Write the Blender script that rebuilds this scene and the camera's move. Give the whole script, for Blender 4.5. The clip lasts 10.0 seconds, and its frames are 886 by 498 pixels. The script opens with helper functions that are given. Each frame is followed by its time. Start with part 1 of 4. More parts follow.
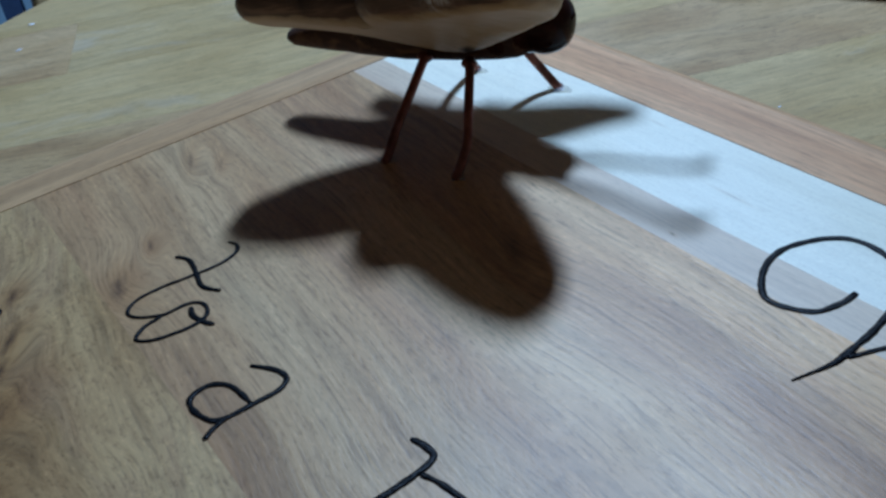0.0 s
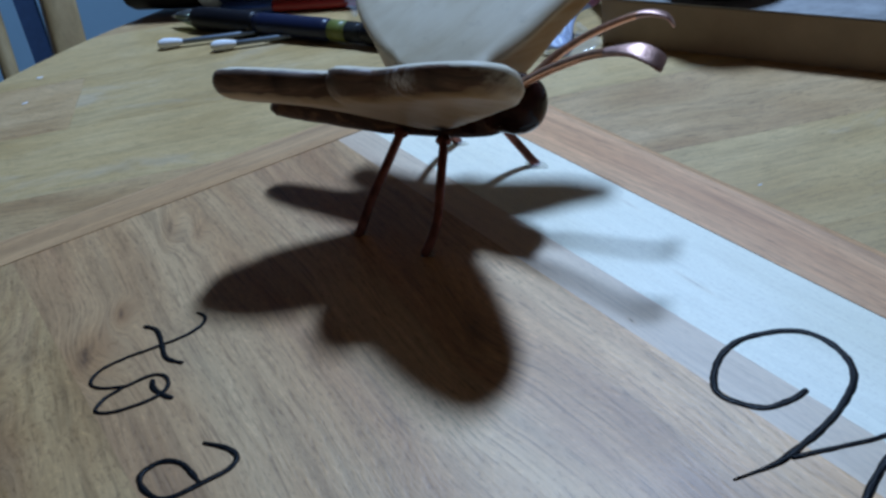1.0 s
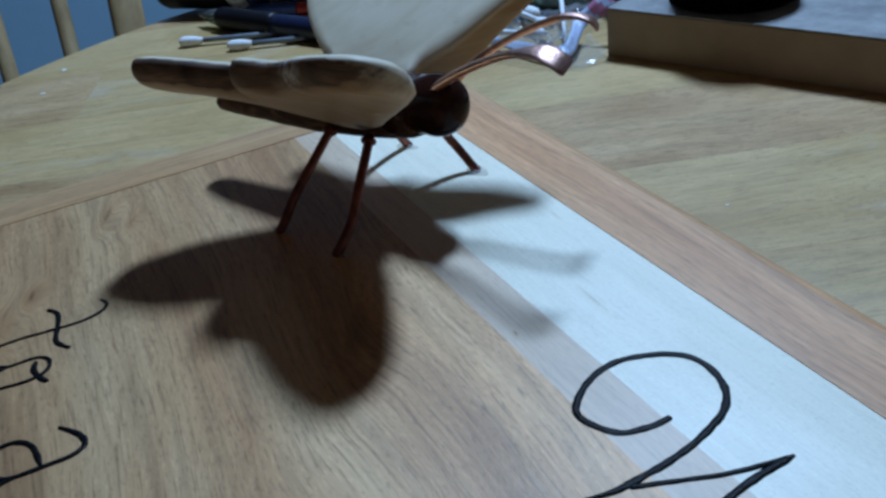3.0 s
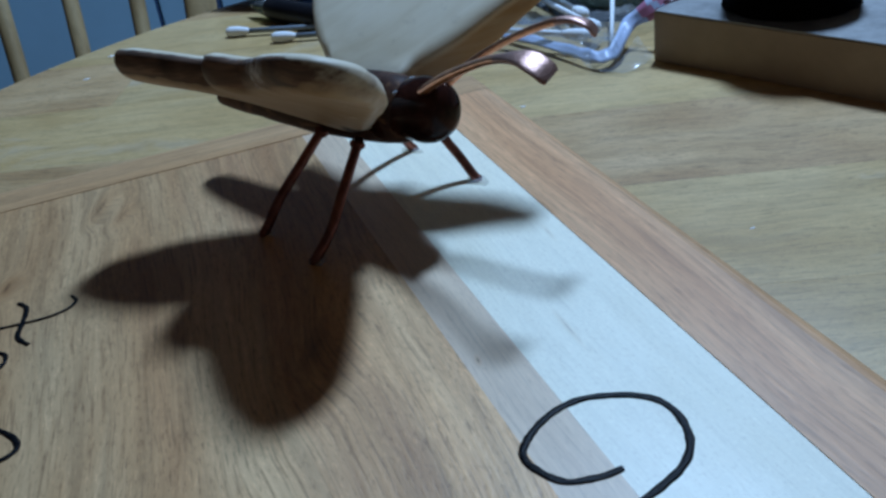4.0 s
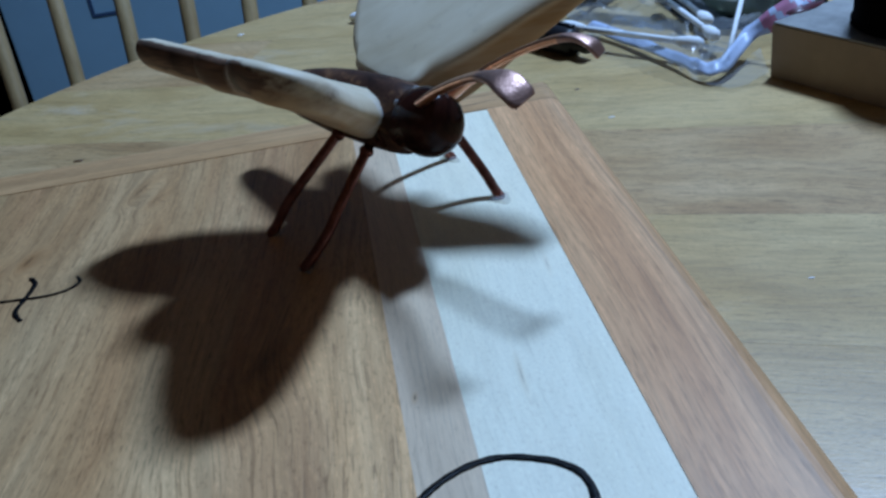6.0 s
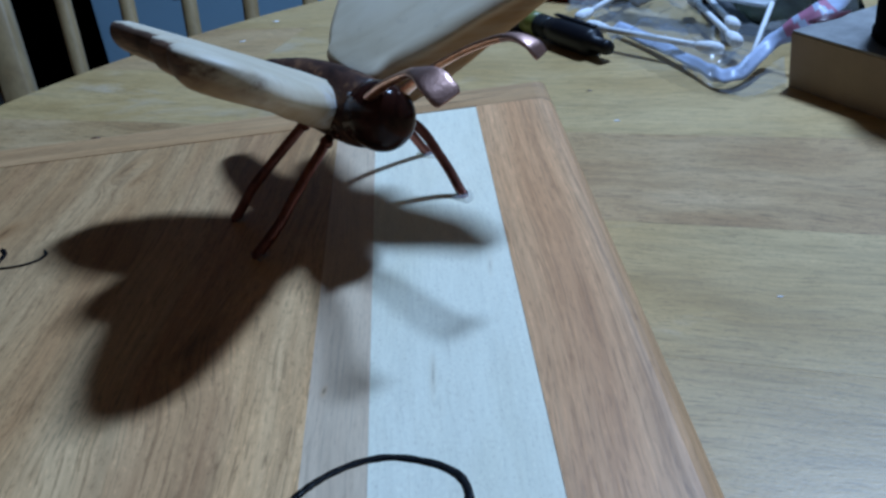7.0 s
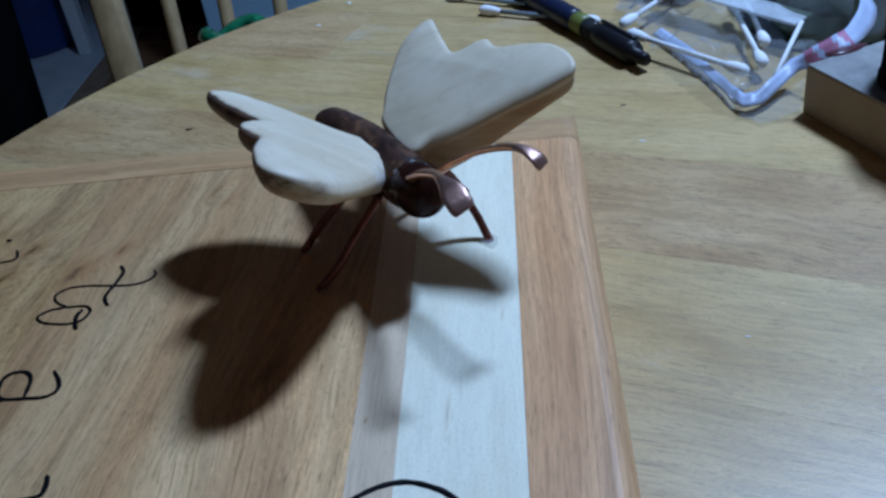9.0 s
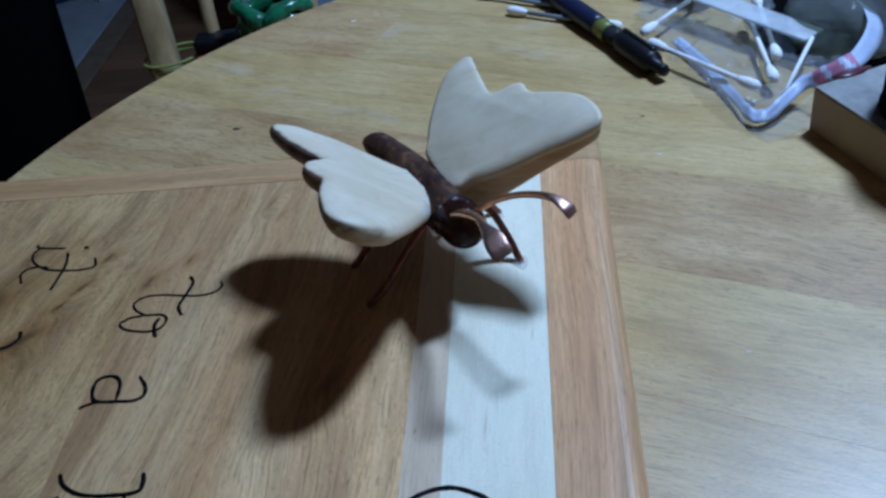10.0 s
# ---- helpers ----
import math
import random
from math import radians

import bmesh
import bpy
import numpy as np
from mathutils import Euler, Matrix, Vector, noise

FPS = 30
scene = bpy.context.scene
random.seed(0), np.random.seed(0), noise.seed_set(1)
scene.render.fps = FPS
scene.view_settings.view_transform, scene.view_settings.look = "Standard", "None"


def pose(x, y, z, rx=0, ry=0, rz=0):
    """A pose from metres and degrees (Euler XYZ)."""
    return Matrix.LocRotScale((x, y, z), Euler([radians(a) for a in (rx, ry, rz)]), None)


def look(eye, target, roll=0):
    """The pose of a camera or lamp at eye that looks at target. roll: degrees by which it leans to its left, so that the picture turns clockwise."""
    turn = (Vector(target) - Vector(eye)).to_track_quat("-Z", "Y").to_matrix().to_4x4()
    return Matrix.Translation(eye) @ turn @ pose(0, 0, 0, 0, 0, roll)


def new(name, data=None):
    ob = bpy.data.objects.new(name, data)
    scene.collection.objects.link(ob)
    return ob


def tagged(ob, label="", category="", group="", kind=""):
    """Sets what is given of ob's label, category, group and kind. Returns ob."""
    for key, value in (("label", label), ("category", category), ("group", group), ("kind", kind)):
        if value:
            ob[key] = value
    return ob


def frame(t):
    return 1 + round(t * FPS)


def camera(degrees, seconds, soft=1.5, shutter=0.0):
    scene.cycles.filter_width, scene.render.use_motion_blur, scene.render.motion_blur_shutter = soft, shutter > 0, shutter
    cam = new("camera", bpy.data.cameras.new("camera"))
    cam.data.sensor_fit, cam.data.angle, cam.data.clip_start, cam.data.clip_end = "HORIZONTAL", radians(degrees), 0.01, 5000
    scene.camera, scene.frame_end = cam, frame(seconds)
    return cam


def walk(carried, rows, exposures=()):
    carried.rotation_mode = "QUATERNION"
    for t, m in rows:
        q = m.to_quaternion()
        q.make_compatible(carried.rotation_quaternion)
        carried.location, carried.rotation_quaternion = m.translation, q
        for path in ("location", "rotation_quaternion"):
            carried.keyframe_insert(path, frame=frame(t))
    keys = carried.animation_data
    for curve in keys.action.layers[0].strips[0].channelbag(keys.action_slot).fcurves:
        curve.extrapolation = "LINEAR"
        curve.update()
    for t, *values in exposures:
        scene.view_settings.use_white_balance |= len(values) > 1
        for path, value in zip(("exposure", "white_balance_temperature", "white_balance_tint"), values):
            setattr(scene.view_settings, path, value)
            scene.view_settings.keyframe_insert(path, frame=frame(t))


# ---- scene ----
cam = camera(49.9, 10.0, soft=2.8)
PATH = [
    (0, (-0.2, -0.289, 0.131), (0.633, 1.126, -1.011), -8.8),
    (0.5, (-0.19, -0.293, 0.135), (0.643, 1.153, -0.966), -8.5),
    (1, (-0.186, -0.295, 0.138), (0.648, 1.18, -0.925), -7.8),
    (1.5, (-0.177, -0.3, 0.135), (0.641, 1.202, -0.902), -7.7),
    (2, (-0.166, -0.305, 0.133), (0.636, 1.218, -0.885), -7.5),
    (3.5, (-0.13, -0.317, 0.123), (0.471, 1.301, -0.889), -7.8),
    (4, (-0.114, -0.312, 0.12), (0.403, 1.34, -0.882), -7.8),
    (4.5, (-0.098, -0.31, 0.116), (0.294, 1.378, -0.882), -9.2),
    (5, (-0.088, -0.311, 0.116), (0.213, 1.406, -0.865), -9.5),
    (6.5, (-0.049, -0.309, 0.115), (0.005, 1.432, -0.869), -8.0),
    (7, (-0.034, -0.311, 0.112), (-0.055, 1.435, -0.864), -7.6),
    (7.5, (-0.026, -0.311, 0.117), (-0.111, 1.436, -0.854), -6.8),
    (8, (-0.019, -0.315, 0.134), (-0.154, 1.399, -0.887), -7.5),
    (8.5, (-0.013, -0.328, 0.148), (-0.178, 1.346, -0.935), -8.7),
    (9, (-0.014, -0.337, 0.175), (-0.213, 1.296, -0.963), -8.8),
    (9.5, (-0.022, -0.343, 0.199), (-0.253, 1.237, -1.006), -9.1),
    (10, (-0.017, -0.351, 0.22), (-0.249, 1.207, -1.013), -8.9),
]
walk(cam, [(t, look(eye, target, roll)) for t, eye, target, roll in PATH],
     exposures=((0, -0.02, 6430, 6), (1.0, -0.03, 6480, 9), (2, -0.03, 6430, 8), (3.5, -0.09, 6500, 5), (4.5, -0.09, 6470, 5), (6.5, -0.05, 6420, 8), (7.5, -0.05, 6280, 8.5), (8.5, -0.05, 6330, 9), (9.0, -0.03, 6400, 11), (10, 0.0, 6420, 10)))

# ---------------------------------------------------------------- light and world
world = bpy.data.worlds.new("world")
scene.world = world
world.use_nodes = True
world.node_tree.nodes["Background"].inputs["Color"].default_value = (0.35, 0.45, 0.6, 1)
world.node_tree.nodes["Background"].inputs["Strength"].default_value = 0.02

tube_light = bpy.data.lights.new("tube_lamp", "AREA")
tube_light.shape, tube_light.size, tube_light.size_y = "RECTANGLE", 0.19, 0.10
tube_light.energy, tube_light.color = 18.9, (0.442, 0.685, 1.135)
tube_ob = new("tube_lamp", tube_light)
tube_ob.matrix_world = pose(0.40, 0.335, 1.00, 0, 0, 43)

TABLE_Z = -0.030
FLOOR_Z = -0.78


# ---------------------------------------------------------------- materials
class Graph:
    """A node material with short calls for its nodes."""

    def __init__(self, name):
        self.mat = bpy.data.materials.new(name)
        self.mat.use_nodes = True
        self.tree = self.mat.node_tree
        self.bsdf = self.tree.nodes["Principled BSDF"]

    def node(self, kind, **inputs):
        n = self.tree.nodes.new(kind)
        for key, value in inputs.items():
            n.inputs[key.replace("_", " ")].default_value = value
        return n

    def link(self, a, b):
        self.tree.links.new(a, b)

    def coords(self, scale=(1, 1, 1), turn=(0, 0, 0), shift=0.0):
        c = self.node("ShaderNodeTexCoord")
        r = self.node("ShaderNodeMapping")
        r.inputs["Rotation"].default_value = turn
        m = self.node("ShaderNodeMapping")
        m.inputs["Scale"].default_value = scale
        self.link(c.outputs["Object"], r.inputs["Vector"])
        self.link(r.outputs["Vector"], m.inputs["Vector"])
        if not shift:
            return m.outputs["Vector"]
        info = self.node("ShaderNodeObjectInfo")
        mul = self.node("ShaderNodeMath")
        mul.operation = "MULTIPLY"
        mul.inputs[1].default_value = shift
        self.link(info.outputs["Random"], mul.inputs[0])
        add = self.node("ShaderNodeVectorMath")
        self.link(m.outputs["Vector"], add.inputs[0])
        self.link(mul.outputs[0], add.inputs[1])
        return add.outputs[0]

    def noise(self, vec, scale, detail=4.0, rough=0.6, warp=0.0):
        n = self.node("ShaderNodeTexNoise", Scale=scale, Detail=detail, Roughness=rough, Distortion=warp)
        self.link(vec, n.inputs["Vector"])
        return n.outputs["Fac"]

    def ramp(self, fac, stops):
        r = self.node("ShaderNodeValToRGB")
        el = r.color_ramp.elements
        while len(el) < len(stops):
            el.new(0.5)
        for e, (p, c) in zip(el, stops):
            e.position, e.color = p, (*c, 1) if len(c) == 3 else c
        self.link(fac, r.inputs["Fac"])
        return r.outputs["Color"]

    def mix(self, fac, a, b, mode="MIX"):
        m = self.node("ShaderNodeMix")
        m.data_type, m.blend_type = "RGBA", mode
        for v, i in ((fac, 0), (a, 6), (b, 7)):
            if isinstance(v, (int, float)):
                m.inputs[i].default_value = v
            elif isinstance(v, tuple):
                m.inputs[i].default_value = (*v, 1)
            else:
                self.link(v, m.inputs[i])
        return m.outputs[2]

    def bump(self, height, strength=0.2, distance=0.0005):
        b = self.node("ShaderNodeBump", Strength=strength, Distance=distance)
        self.link(height, b.inputs["Height"])
        self.link(b.outputs["Normal"], self.bsdf.inputs["Normal"])

    def out(self, color, rough=0.5, metal=0.0, spec=None, coat=0.0):
        for v, key in ((color, "Base Color"), (rough, "Roughness"), (metal, "Metallic")):
            if isinstance(v, tuple):
                self.bsdf.inputs[key].default_value = (*v, 1)
            elif isinstance(v, (int, float)):
                self.bsdf.inputs[key].default_value = v
            else:
                self.link(v, self.bsdf.inputs[key])
        if spec is not None:
            self.bsdf.inputs["Specular IOR Level"].default_value = spec
        self.bsdf.inputs["Coat Weight"].default_value = coat
        self.bsdf.inputs["Coat Roughness"].default_value = 0.08
        return self.mat


def wood(name, light, mid, dark, turn=0.0, along=1.0, fine=1.0, figure=0.5, pores=0.3, rough=0.42, vary=0.12, shift=3.0, spec=0.8, coat=0.0, sway=0.004, upright=False, knots=(), blush=None, lean=None, haze=0.0, speck=0.0, relief=0.14):
    """haze: whitish rubbed smudges; speck: fine dark dots and pale glints of open pores; relief: how deep the grain is felt. Grain along the thing's x axis, turned about z by turn degrees. fine: how narrow the rings are; figure: how strongly they show; pores: short dark flecks; sway: how far the grain wanders, in metres; knots: (x, y, half length, half width, degrees) in millimetres and how dark; blush: a second tint in broad zones; lean: the x between which it grows paler, and the x where the tint is strongest."""
    g = Graph(name)
    rot = (0, radians(90) if upright else 0, radians(-turn))
    where = g.node("ShaderNodeTexCoord").outputs["Object"]
    place = where
    if shift:
        info = g.node("ShaderNodeObjectInfo")
        far = g.node("ShaderNodeVectorMath")
        far.operation = "MULTIPLY_ADD"
        far.inputs[1].default_value = (shift, shift * 0.7, shift * 0.4)
        g.link(info.outputs["Random"], far.inputs[0])
        g.link(where, far.inputs[2])
        place = far.outputs[0]
    drift = g.node("ShaderNodeTexNoise", Scale=13.0, Detail=2.0, Roughness=0.45)
    g.link(place, drift.inputs["Vector"])
    centred = g.node("ShaderNodeVectorMath")
    centred.operation = "SUBTRACT"
    centred.inputs[1].default_value = (0.5, 0.5, 0.5)
    g.link(drift.outputs["Color"], centred.inputs[0])
    bent = g.node("ShaderNodeVectorMath")
    bent.operation = "MULTIPLY_ADD"
    bent.inputs[1].default_value = (sway * 4, sway * 4, sway * 4)
    g.link(centred.outputs[0], bent.inputs[0])
    g.link(place, bent.inputs[2])
    vec = bent.outputs[0]
    edge = g.noise(where, 420.0, 3.0, 0.6)
    darkness = warmth = None
    for x, y, a, b, angle, depth in knots:
        near = []
        for grow in (1.0, 4.0):
            local = g.node("ShaderNodeMapping")
            local.vector_type = "TEXTURE"
            local.inputs["Location"].default_value = (x / 1000, y / 1000, 0)
            local.inputs["Rotation"].default_value = (0, 0, radians(angle))
            local.inputs["Scale"].default_value = (a * (1 + (grow - 1) * 0.5) / 1000, b * grow / 1000, 0.02)
            g.link(where, local.inputs["Vector"])
            size = g.node("ShaderNodeVectorMath")
            size.operation = "LENGTH"
            g.link(local.outputs[0], size.inputs[0])
            near.append(size.outputs["Value"])
        ragged = g.node("ShaderNodeMath")
        ragged.operation = "ADD"
        g.link(near[0], ragged.inputs[0])
        g.link(edge, ragged.inputs[1])
        spot = g.ramp(ragged.outputs[0], [(0.55, (0.85 * depth,) * 3), (1.0, (0.45 * depth,) * 3)])
        fade = g.node("ShaderNodeMapRange")
        fade.inputs["From Min"].default_value, fade.inputs["From Max"].default_value = 1.1, 1.7
        fade.inputs["To Min"].default_value, fade.inputs["To Max"].default_value = 1.0, 0.0
        g.link(ragged.outputs[0], fade.inputs["Value"])
        both = g.mix(1.0, spot, fade.outputs[0], "MULTIPLY")
        darkness = both if darkness is None else g.mix(1.0, darkness, both, "LIGHTEN")
        halo = g.node("ShaderNodeMapRange")
        halo.interpolation_type = "SMOOTHSTEP"
        halo.inputs["From Max"].default_value = 1.6
        halo.inputs["To Min"].default_value, halo.inputs["To Max"].default_value = 0.008 * depth, 0.0
        g.link(near[1], halo.inputs["Value"])
        rim = g.node("ShaderNodeMapRange")
        rim.interpolation_type = "SMOOTHSTEP"
        rim.inputs["From Min"].default_value, rim.inputs["From Max"].default_value = 0.1, 1.3
        rim.inputs["To Min"].default_value, rim.inputs["To Max"].default_value = 0.6 * depth, 0.0
        g.link(near[1], rim.inputs["Value"])
        warmth = rim.outputs[0] if warmth is None else g.mix(1.0, warmth, rim.outputs[0], "LIGHTEN")
        turnaway = g.node("ShaderNodeVectorMath")
        turnaway.operation = "MULTIPLY_ADD"
        turnaway.inputs[1].default_value = (0.9, 0.5, 0)
        g.link(halo.outputs[0], turnaway.inputs[0])
        g.link(vec, turnaway.inputs[2])
        vec = turnaway.outputs[0]

    def grain(lengthwise, across):
        r = g.node("ShaderNodeMapping")
        r.inputs["Rotation"].default_value = rot
        m = g.node("ShaderNodeMapping")
        m.inputs["Scale"].default_value = (lengthwise * along, across * fine, across * fine)
        g.link(vec, r.inputs["Vector"])
        g.link(r.outputs[0], m.inputs["Vector"])
        return m.outputs[0]

    broad = g.noise(grain(5, 38), 1.0, 3.0, 0.5)
    rings = g.noise(grain(7, 210), 1.0, 4.0, 0.6)
    hair = g.noise(grain(26, 800), 1.0, 3.0, 0.6)
    fleck = g.noise(grain(48, 1400), 1.0, 2.0, 0.5)
    col = g.ramp(broad, [(0.28, dark), (0.48, mid), (0.70, light)])
    if blush:
        zone = g.noise(grain(7, 75), 1.3, 3.0, 0.6)
        if lean:
            split = g.node("ShaderNodeSeparateXYZ")
            g.link(where, split.inputs[0])
            away = g.node("ShaderNodeMath")
            away.operation = "SUBTRACT"
            away.inputs[1].default_value = lean[2]
            g.link(split.outputs["X"], away.inputs[0])
            gap = g.node("ShaderNodeMath")
            gap.operation = "ABSOLUTE"
            g.link(away.outputs[0], gap.inputs[0])
            side = g.node("ShaderNodeMapRange")
            side.interpolation_type = "SMOOTHSTEP"
            side.inputs["From Max"].default_value = 0.017
            side.inputs["To Min"].default_value, side.inputs["To Max"].default_value = 0.13, -0.14
            g.link(gap.outputs[0], side.inputs["Value"])
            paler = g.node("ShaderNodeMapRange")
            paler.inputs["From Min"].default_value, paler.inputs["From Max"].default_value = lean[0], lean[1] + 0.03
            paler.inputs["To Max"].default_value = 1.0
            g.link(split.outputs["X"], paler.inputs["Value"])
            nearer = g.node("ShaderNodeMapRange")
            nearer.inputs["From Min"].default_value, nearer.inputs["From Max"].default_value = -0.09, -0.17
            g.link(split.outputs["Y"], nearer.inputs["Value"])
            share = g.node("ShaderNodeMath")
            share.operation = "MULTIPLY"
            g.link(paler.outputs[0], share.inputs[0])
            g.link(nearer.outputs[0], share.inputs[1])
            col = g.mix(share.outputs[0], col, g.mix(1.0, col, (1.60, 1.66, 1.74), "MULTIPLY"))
            total = g.node("ShaderNodeMath")
            total.operation = "ADD"
            g.link(zone, total.inputs[0])
            g.link(side.outputs[0], total.inputs[1])
            zone = total.outputs[0]
        col = g.mix(g.ramp(zone, [(0.46, (0, 0, 0)), (0.68, (0.85, 0.85, 0.85))]), col, blush)
    tone = g.ramp(rings, [(0.34, (1 - 0.42 * figure,) * 3), (0.5, (1.0, 1.0, 1.0)), (0.66, (1 + 0.16 * figure,) * 3)])
    col = g.mix(1.0, col, tone, "MULTIPLY")
    strands = g.ramp(hair, [(0.32, (1 - 0.30 * figure, 1 - 0.36 * figure, 1 - 0.42 * figure)), (0.55, (1.0, 1.0, 1.0)), (0.72, (1 + 0.14 * figure,) * 3)])
    col = g.mix(1.0, col, strands, "MULTIPLY")
    fl = g.ramp(fleck, [(0.32, (1, 1, 1)), (0.45, (0, 0, 0))])
    amount = g.node("ShaderNodeMath")
    amount.operation = "MULTIPLY"
    amount.inputs[1].default_value = pores
    g.link(fl, amount.inputs[0])
    col = g.mix(amount.outputs[0], col, tuple(v * 0.5 for v in dark))
    height = hair
    if speck:
        dots = g.noise(grain(330, 1150), 1.0, 2.0, 0.6)
        col = g.mix(1.0, col, g.ramp(dots, [(0.30, (1 - 0.55 * speck, 1 - 0.62 * speck, 1 - 0.68 * speck)), (0.44, (1.0, 1.0, 1.0)), (0.58, (1.0, 1.0, 1.0)), (0.72, (1 + 0.45 * speck,) * 3)]), "MULTIPLY")
        height = g.mix(0.5, hair, dots)
    if darkness is not None:
        col = g.mix(warmth, col, g.mix(1.0, col, (0.72, 0.56, 0.40), "MULTIPLY"))
        col = g.mix(darkness, col, (0.060, 0.024, 0.011))
    if haze:
        rubbed = g.noise(g.coords((10, 26, 10), (0, 0, radians(-turn))), 1.0, 5.0, 0.7, 0.6)
        col = g.mix(g.ramp(rubbed, [(0.56, (0, 0, 0)), (0.74, (haze,) * 3)]), col, (0.72, 0.70, 0.66))
    info = g.node("ShaderNodeObjectInfo")
    hsv = g.node("ShaderNodeHueSaturation")
    val = g.node("ShaderNodeMapRange")
    val.inputs["To Min"].default_value, val.inputs["To Max"].default_value = 1 - vary, 1 + vary
    g.link(info.outputs["Random"], val.inputs["Value"])
    g.link(val.outputs[0], hsv.inputs["Value"])
    g.link(col, hsv.inputs["Color"])
    smear = g.noise(g.coords((14, 14, 14)), 1.0, 3.0, 0.6)
    gloss = g.node("ShaderNodeMapRange")
    gloss.inputs["To Min"].default_value, gloss.inputs["To Max"].default_value = rough - 0.1, rough + 0.12
    g.link(smear, gloss.inputs["Value"])
    g.bump(height, relief, 0.0003)
    return g.out(hsv.outputs["Color"], gloss.outputs[0], 0.0, spec, coat)


def plain(name, color, rough=0.5, metal=0.0, vary=0.12, scale=60.0, spec=0.5, coat=0.0, bump=0.05):
    """A surface of one colour with faint blotches and fine relief."""
    g = Graph(name)
    n = g.noise(g.coords((scale, scale, scale)), 1.0, 5.0, 0.65)
    col = g.ramp(n, [(0.3, tuple(v * (1 - vary) for v in color)), (0.7, tuple(min(1, v * (1 + vary)) for v in color))])
    g.bump(n, bump, 0.0004)
    return g.out(col, rough, metal, spec, coat)


table_wood = wood("table_wood", (0.648, 0.455, 0.214), (0.582, 0.39, 0.166), (0.492, 0.312, 0.119), turn=-22, along=2.6, figure=0.36, pores=0.5, spec=0.75, rough=0.38, vary=0.07, haze=0.30, speck=0.30, relief=0.2)
table_wood_brown = wood("table_wood_brown", (0.62, 0.413, 0.21), (0.54, 0.34, 0.157), (0.42, 0.24, 0.103), turn=-22, along=2.8, figure=0.38, pores=0.65, spec=0.7, rough=0.38, vary=0.05, sway=0.006, speck=0.35, relief=0.2)
CHERRY = (0.80, 0.455, 0.225), (0.70, 0.362, 0.165), (0.57, 0.265, 0.11)
cherry = wood("cherry", *CHERRY, turn=90, along=0.55, fine=1.2, figure=0.6, pores=0.4, spec=0.5, rough=0.46, vary=0.05, sway=0.0014, speck=0.35, relief=0.2)
cherry_cross = wood("cherry_cross", (0.62, 0.375, 0.185), (0.53, 0.295, 0.132), (0.44, 0.21, 0.086), turn=0, along=0.55, fine=1.2, figure=0.5, pores=0.4, spec=0.5, rough=0.42, vary=0.05, sway=0.0014, speck=0.35, relief=0.2)
maple = wood("maple", (0.97, 0.925, 0.72), (0.95, 0.90, 0.69), (0.88, 0.825, 0.61), turn=90, along=3.0, fine=1.3, figure=0.13, pores=0.13, spec=1.0, rough=0.52, vary=0.02, sway=0.001, knots=((-41, -160, 3.6, 0.22, 88, 0.5), (-26, -121, 2.6, 0.2, 86, 0.35)), speck=0.2, relief=0.2)
sapwood = wood("sapwood", (0.86, 0.675, 0.475), (0.79, 0.60, 0.405), (0.70, 0.505, 0.335), turn=90, fine=1.3, figure=0.22, pores=0.25, spec=0.7, rough=0.48, vary=0.02, sway=0.002, knots=((-62.5, -161, 1.0, 0.22, 80, 1.0),), speck=0.2)
OAK_KNOTS = ((-171, -82, 6.0, 2.2, 72, 0.9), (-158, -70, 3.0, 0.8, 75, 0.8), (-63.5, -159, 0.7, 0.5, 0, 1.0), (-92.5, -139, 11.0, 2.6, 62, 0.55), (-131.5, -34, 6.0, 0.9, 68, 0.6), (-126, -44, 4.0, 0.7, 62, 0.4))
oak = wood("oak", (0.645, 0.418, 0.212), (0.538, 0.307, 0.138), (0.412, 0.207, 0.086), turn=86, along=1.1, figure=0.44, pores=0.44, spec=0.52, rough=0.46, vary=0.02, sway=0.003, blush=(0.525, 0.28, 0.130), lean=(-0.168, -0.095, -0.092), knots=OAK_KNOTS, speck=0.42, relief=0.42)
PANEL_KNOTS = ((-198, -83, 6.0, 1.5, 55, 1.0), (-203, -93, 4.5, 1.3, 50, 1.0), (-213, -112, 12.0, 2.4, 38, 1.0), (-193, -65.5, 4.0, 1.4, 60, 1.0), (-231, -90, 9.0, 4.5, 70, 1.0), (-226, -62, 3.0, 1.0, 60, 1.0), (-222, -128, 8.0, 3.0, 65, 1.0))
knotty = wood("knotty", (0.66, 0.428, 0.197), (0.53, 0.312, 0.130), (0.30, 0.15, 0.055), turn=78, along=2.0, fine=0.8, figure=0.6, spec=0.6, pores=0.35, rough=0.40, vary=0.02, sway=0.008, knots=PANEL_KNOTS, blush=(0.44, 0.25, 0.12), speck=0.5, relief=0.3)
chair_wood = wood("chair_wood", (0.54, 0.39, 0.20), (0.45, 0.31, 0.15), (0.34, 0.22, 0.10), upright=True, figure=0.3, pores=0.15, rough=0.4, vary=0.06)
floor_wood = wood("floor_wood", (0.35, 0.19, 0.10), (0.27, 0.14, 0.073), (0.17, 0.088, 0.046), along=0.5, fine=0.5, figure=0.5, rough=0.4, vary=0.2)
board_top = plain("board_top", (0.255, 0.25, 0.24), 0.6, vary=0.45, scale=45)
board_side = plain("board_side", (0.30, 0.218, 0.15), 0.65, vary=0.12, scale=70)
ink = plain("ink", (0.004, 0.0045, 0.006), 0.32, vary=0.4, scale=700, bump=0.7, spec=0.10)
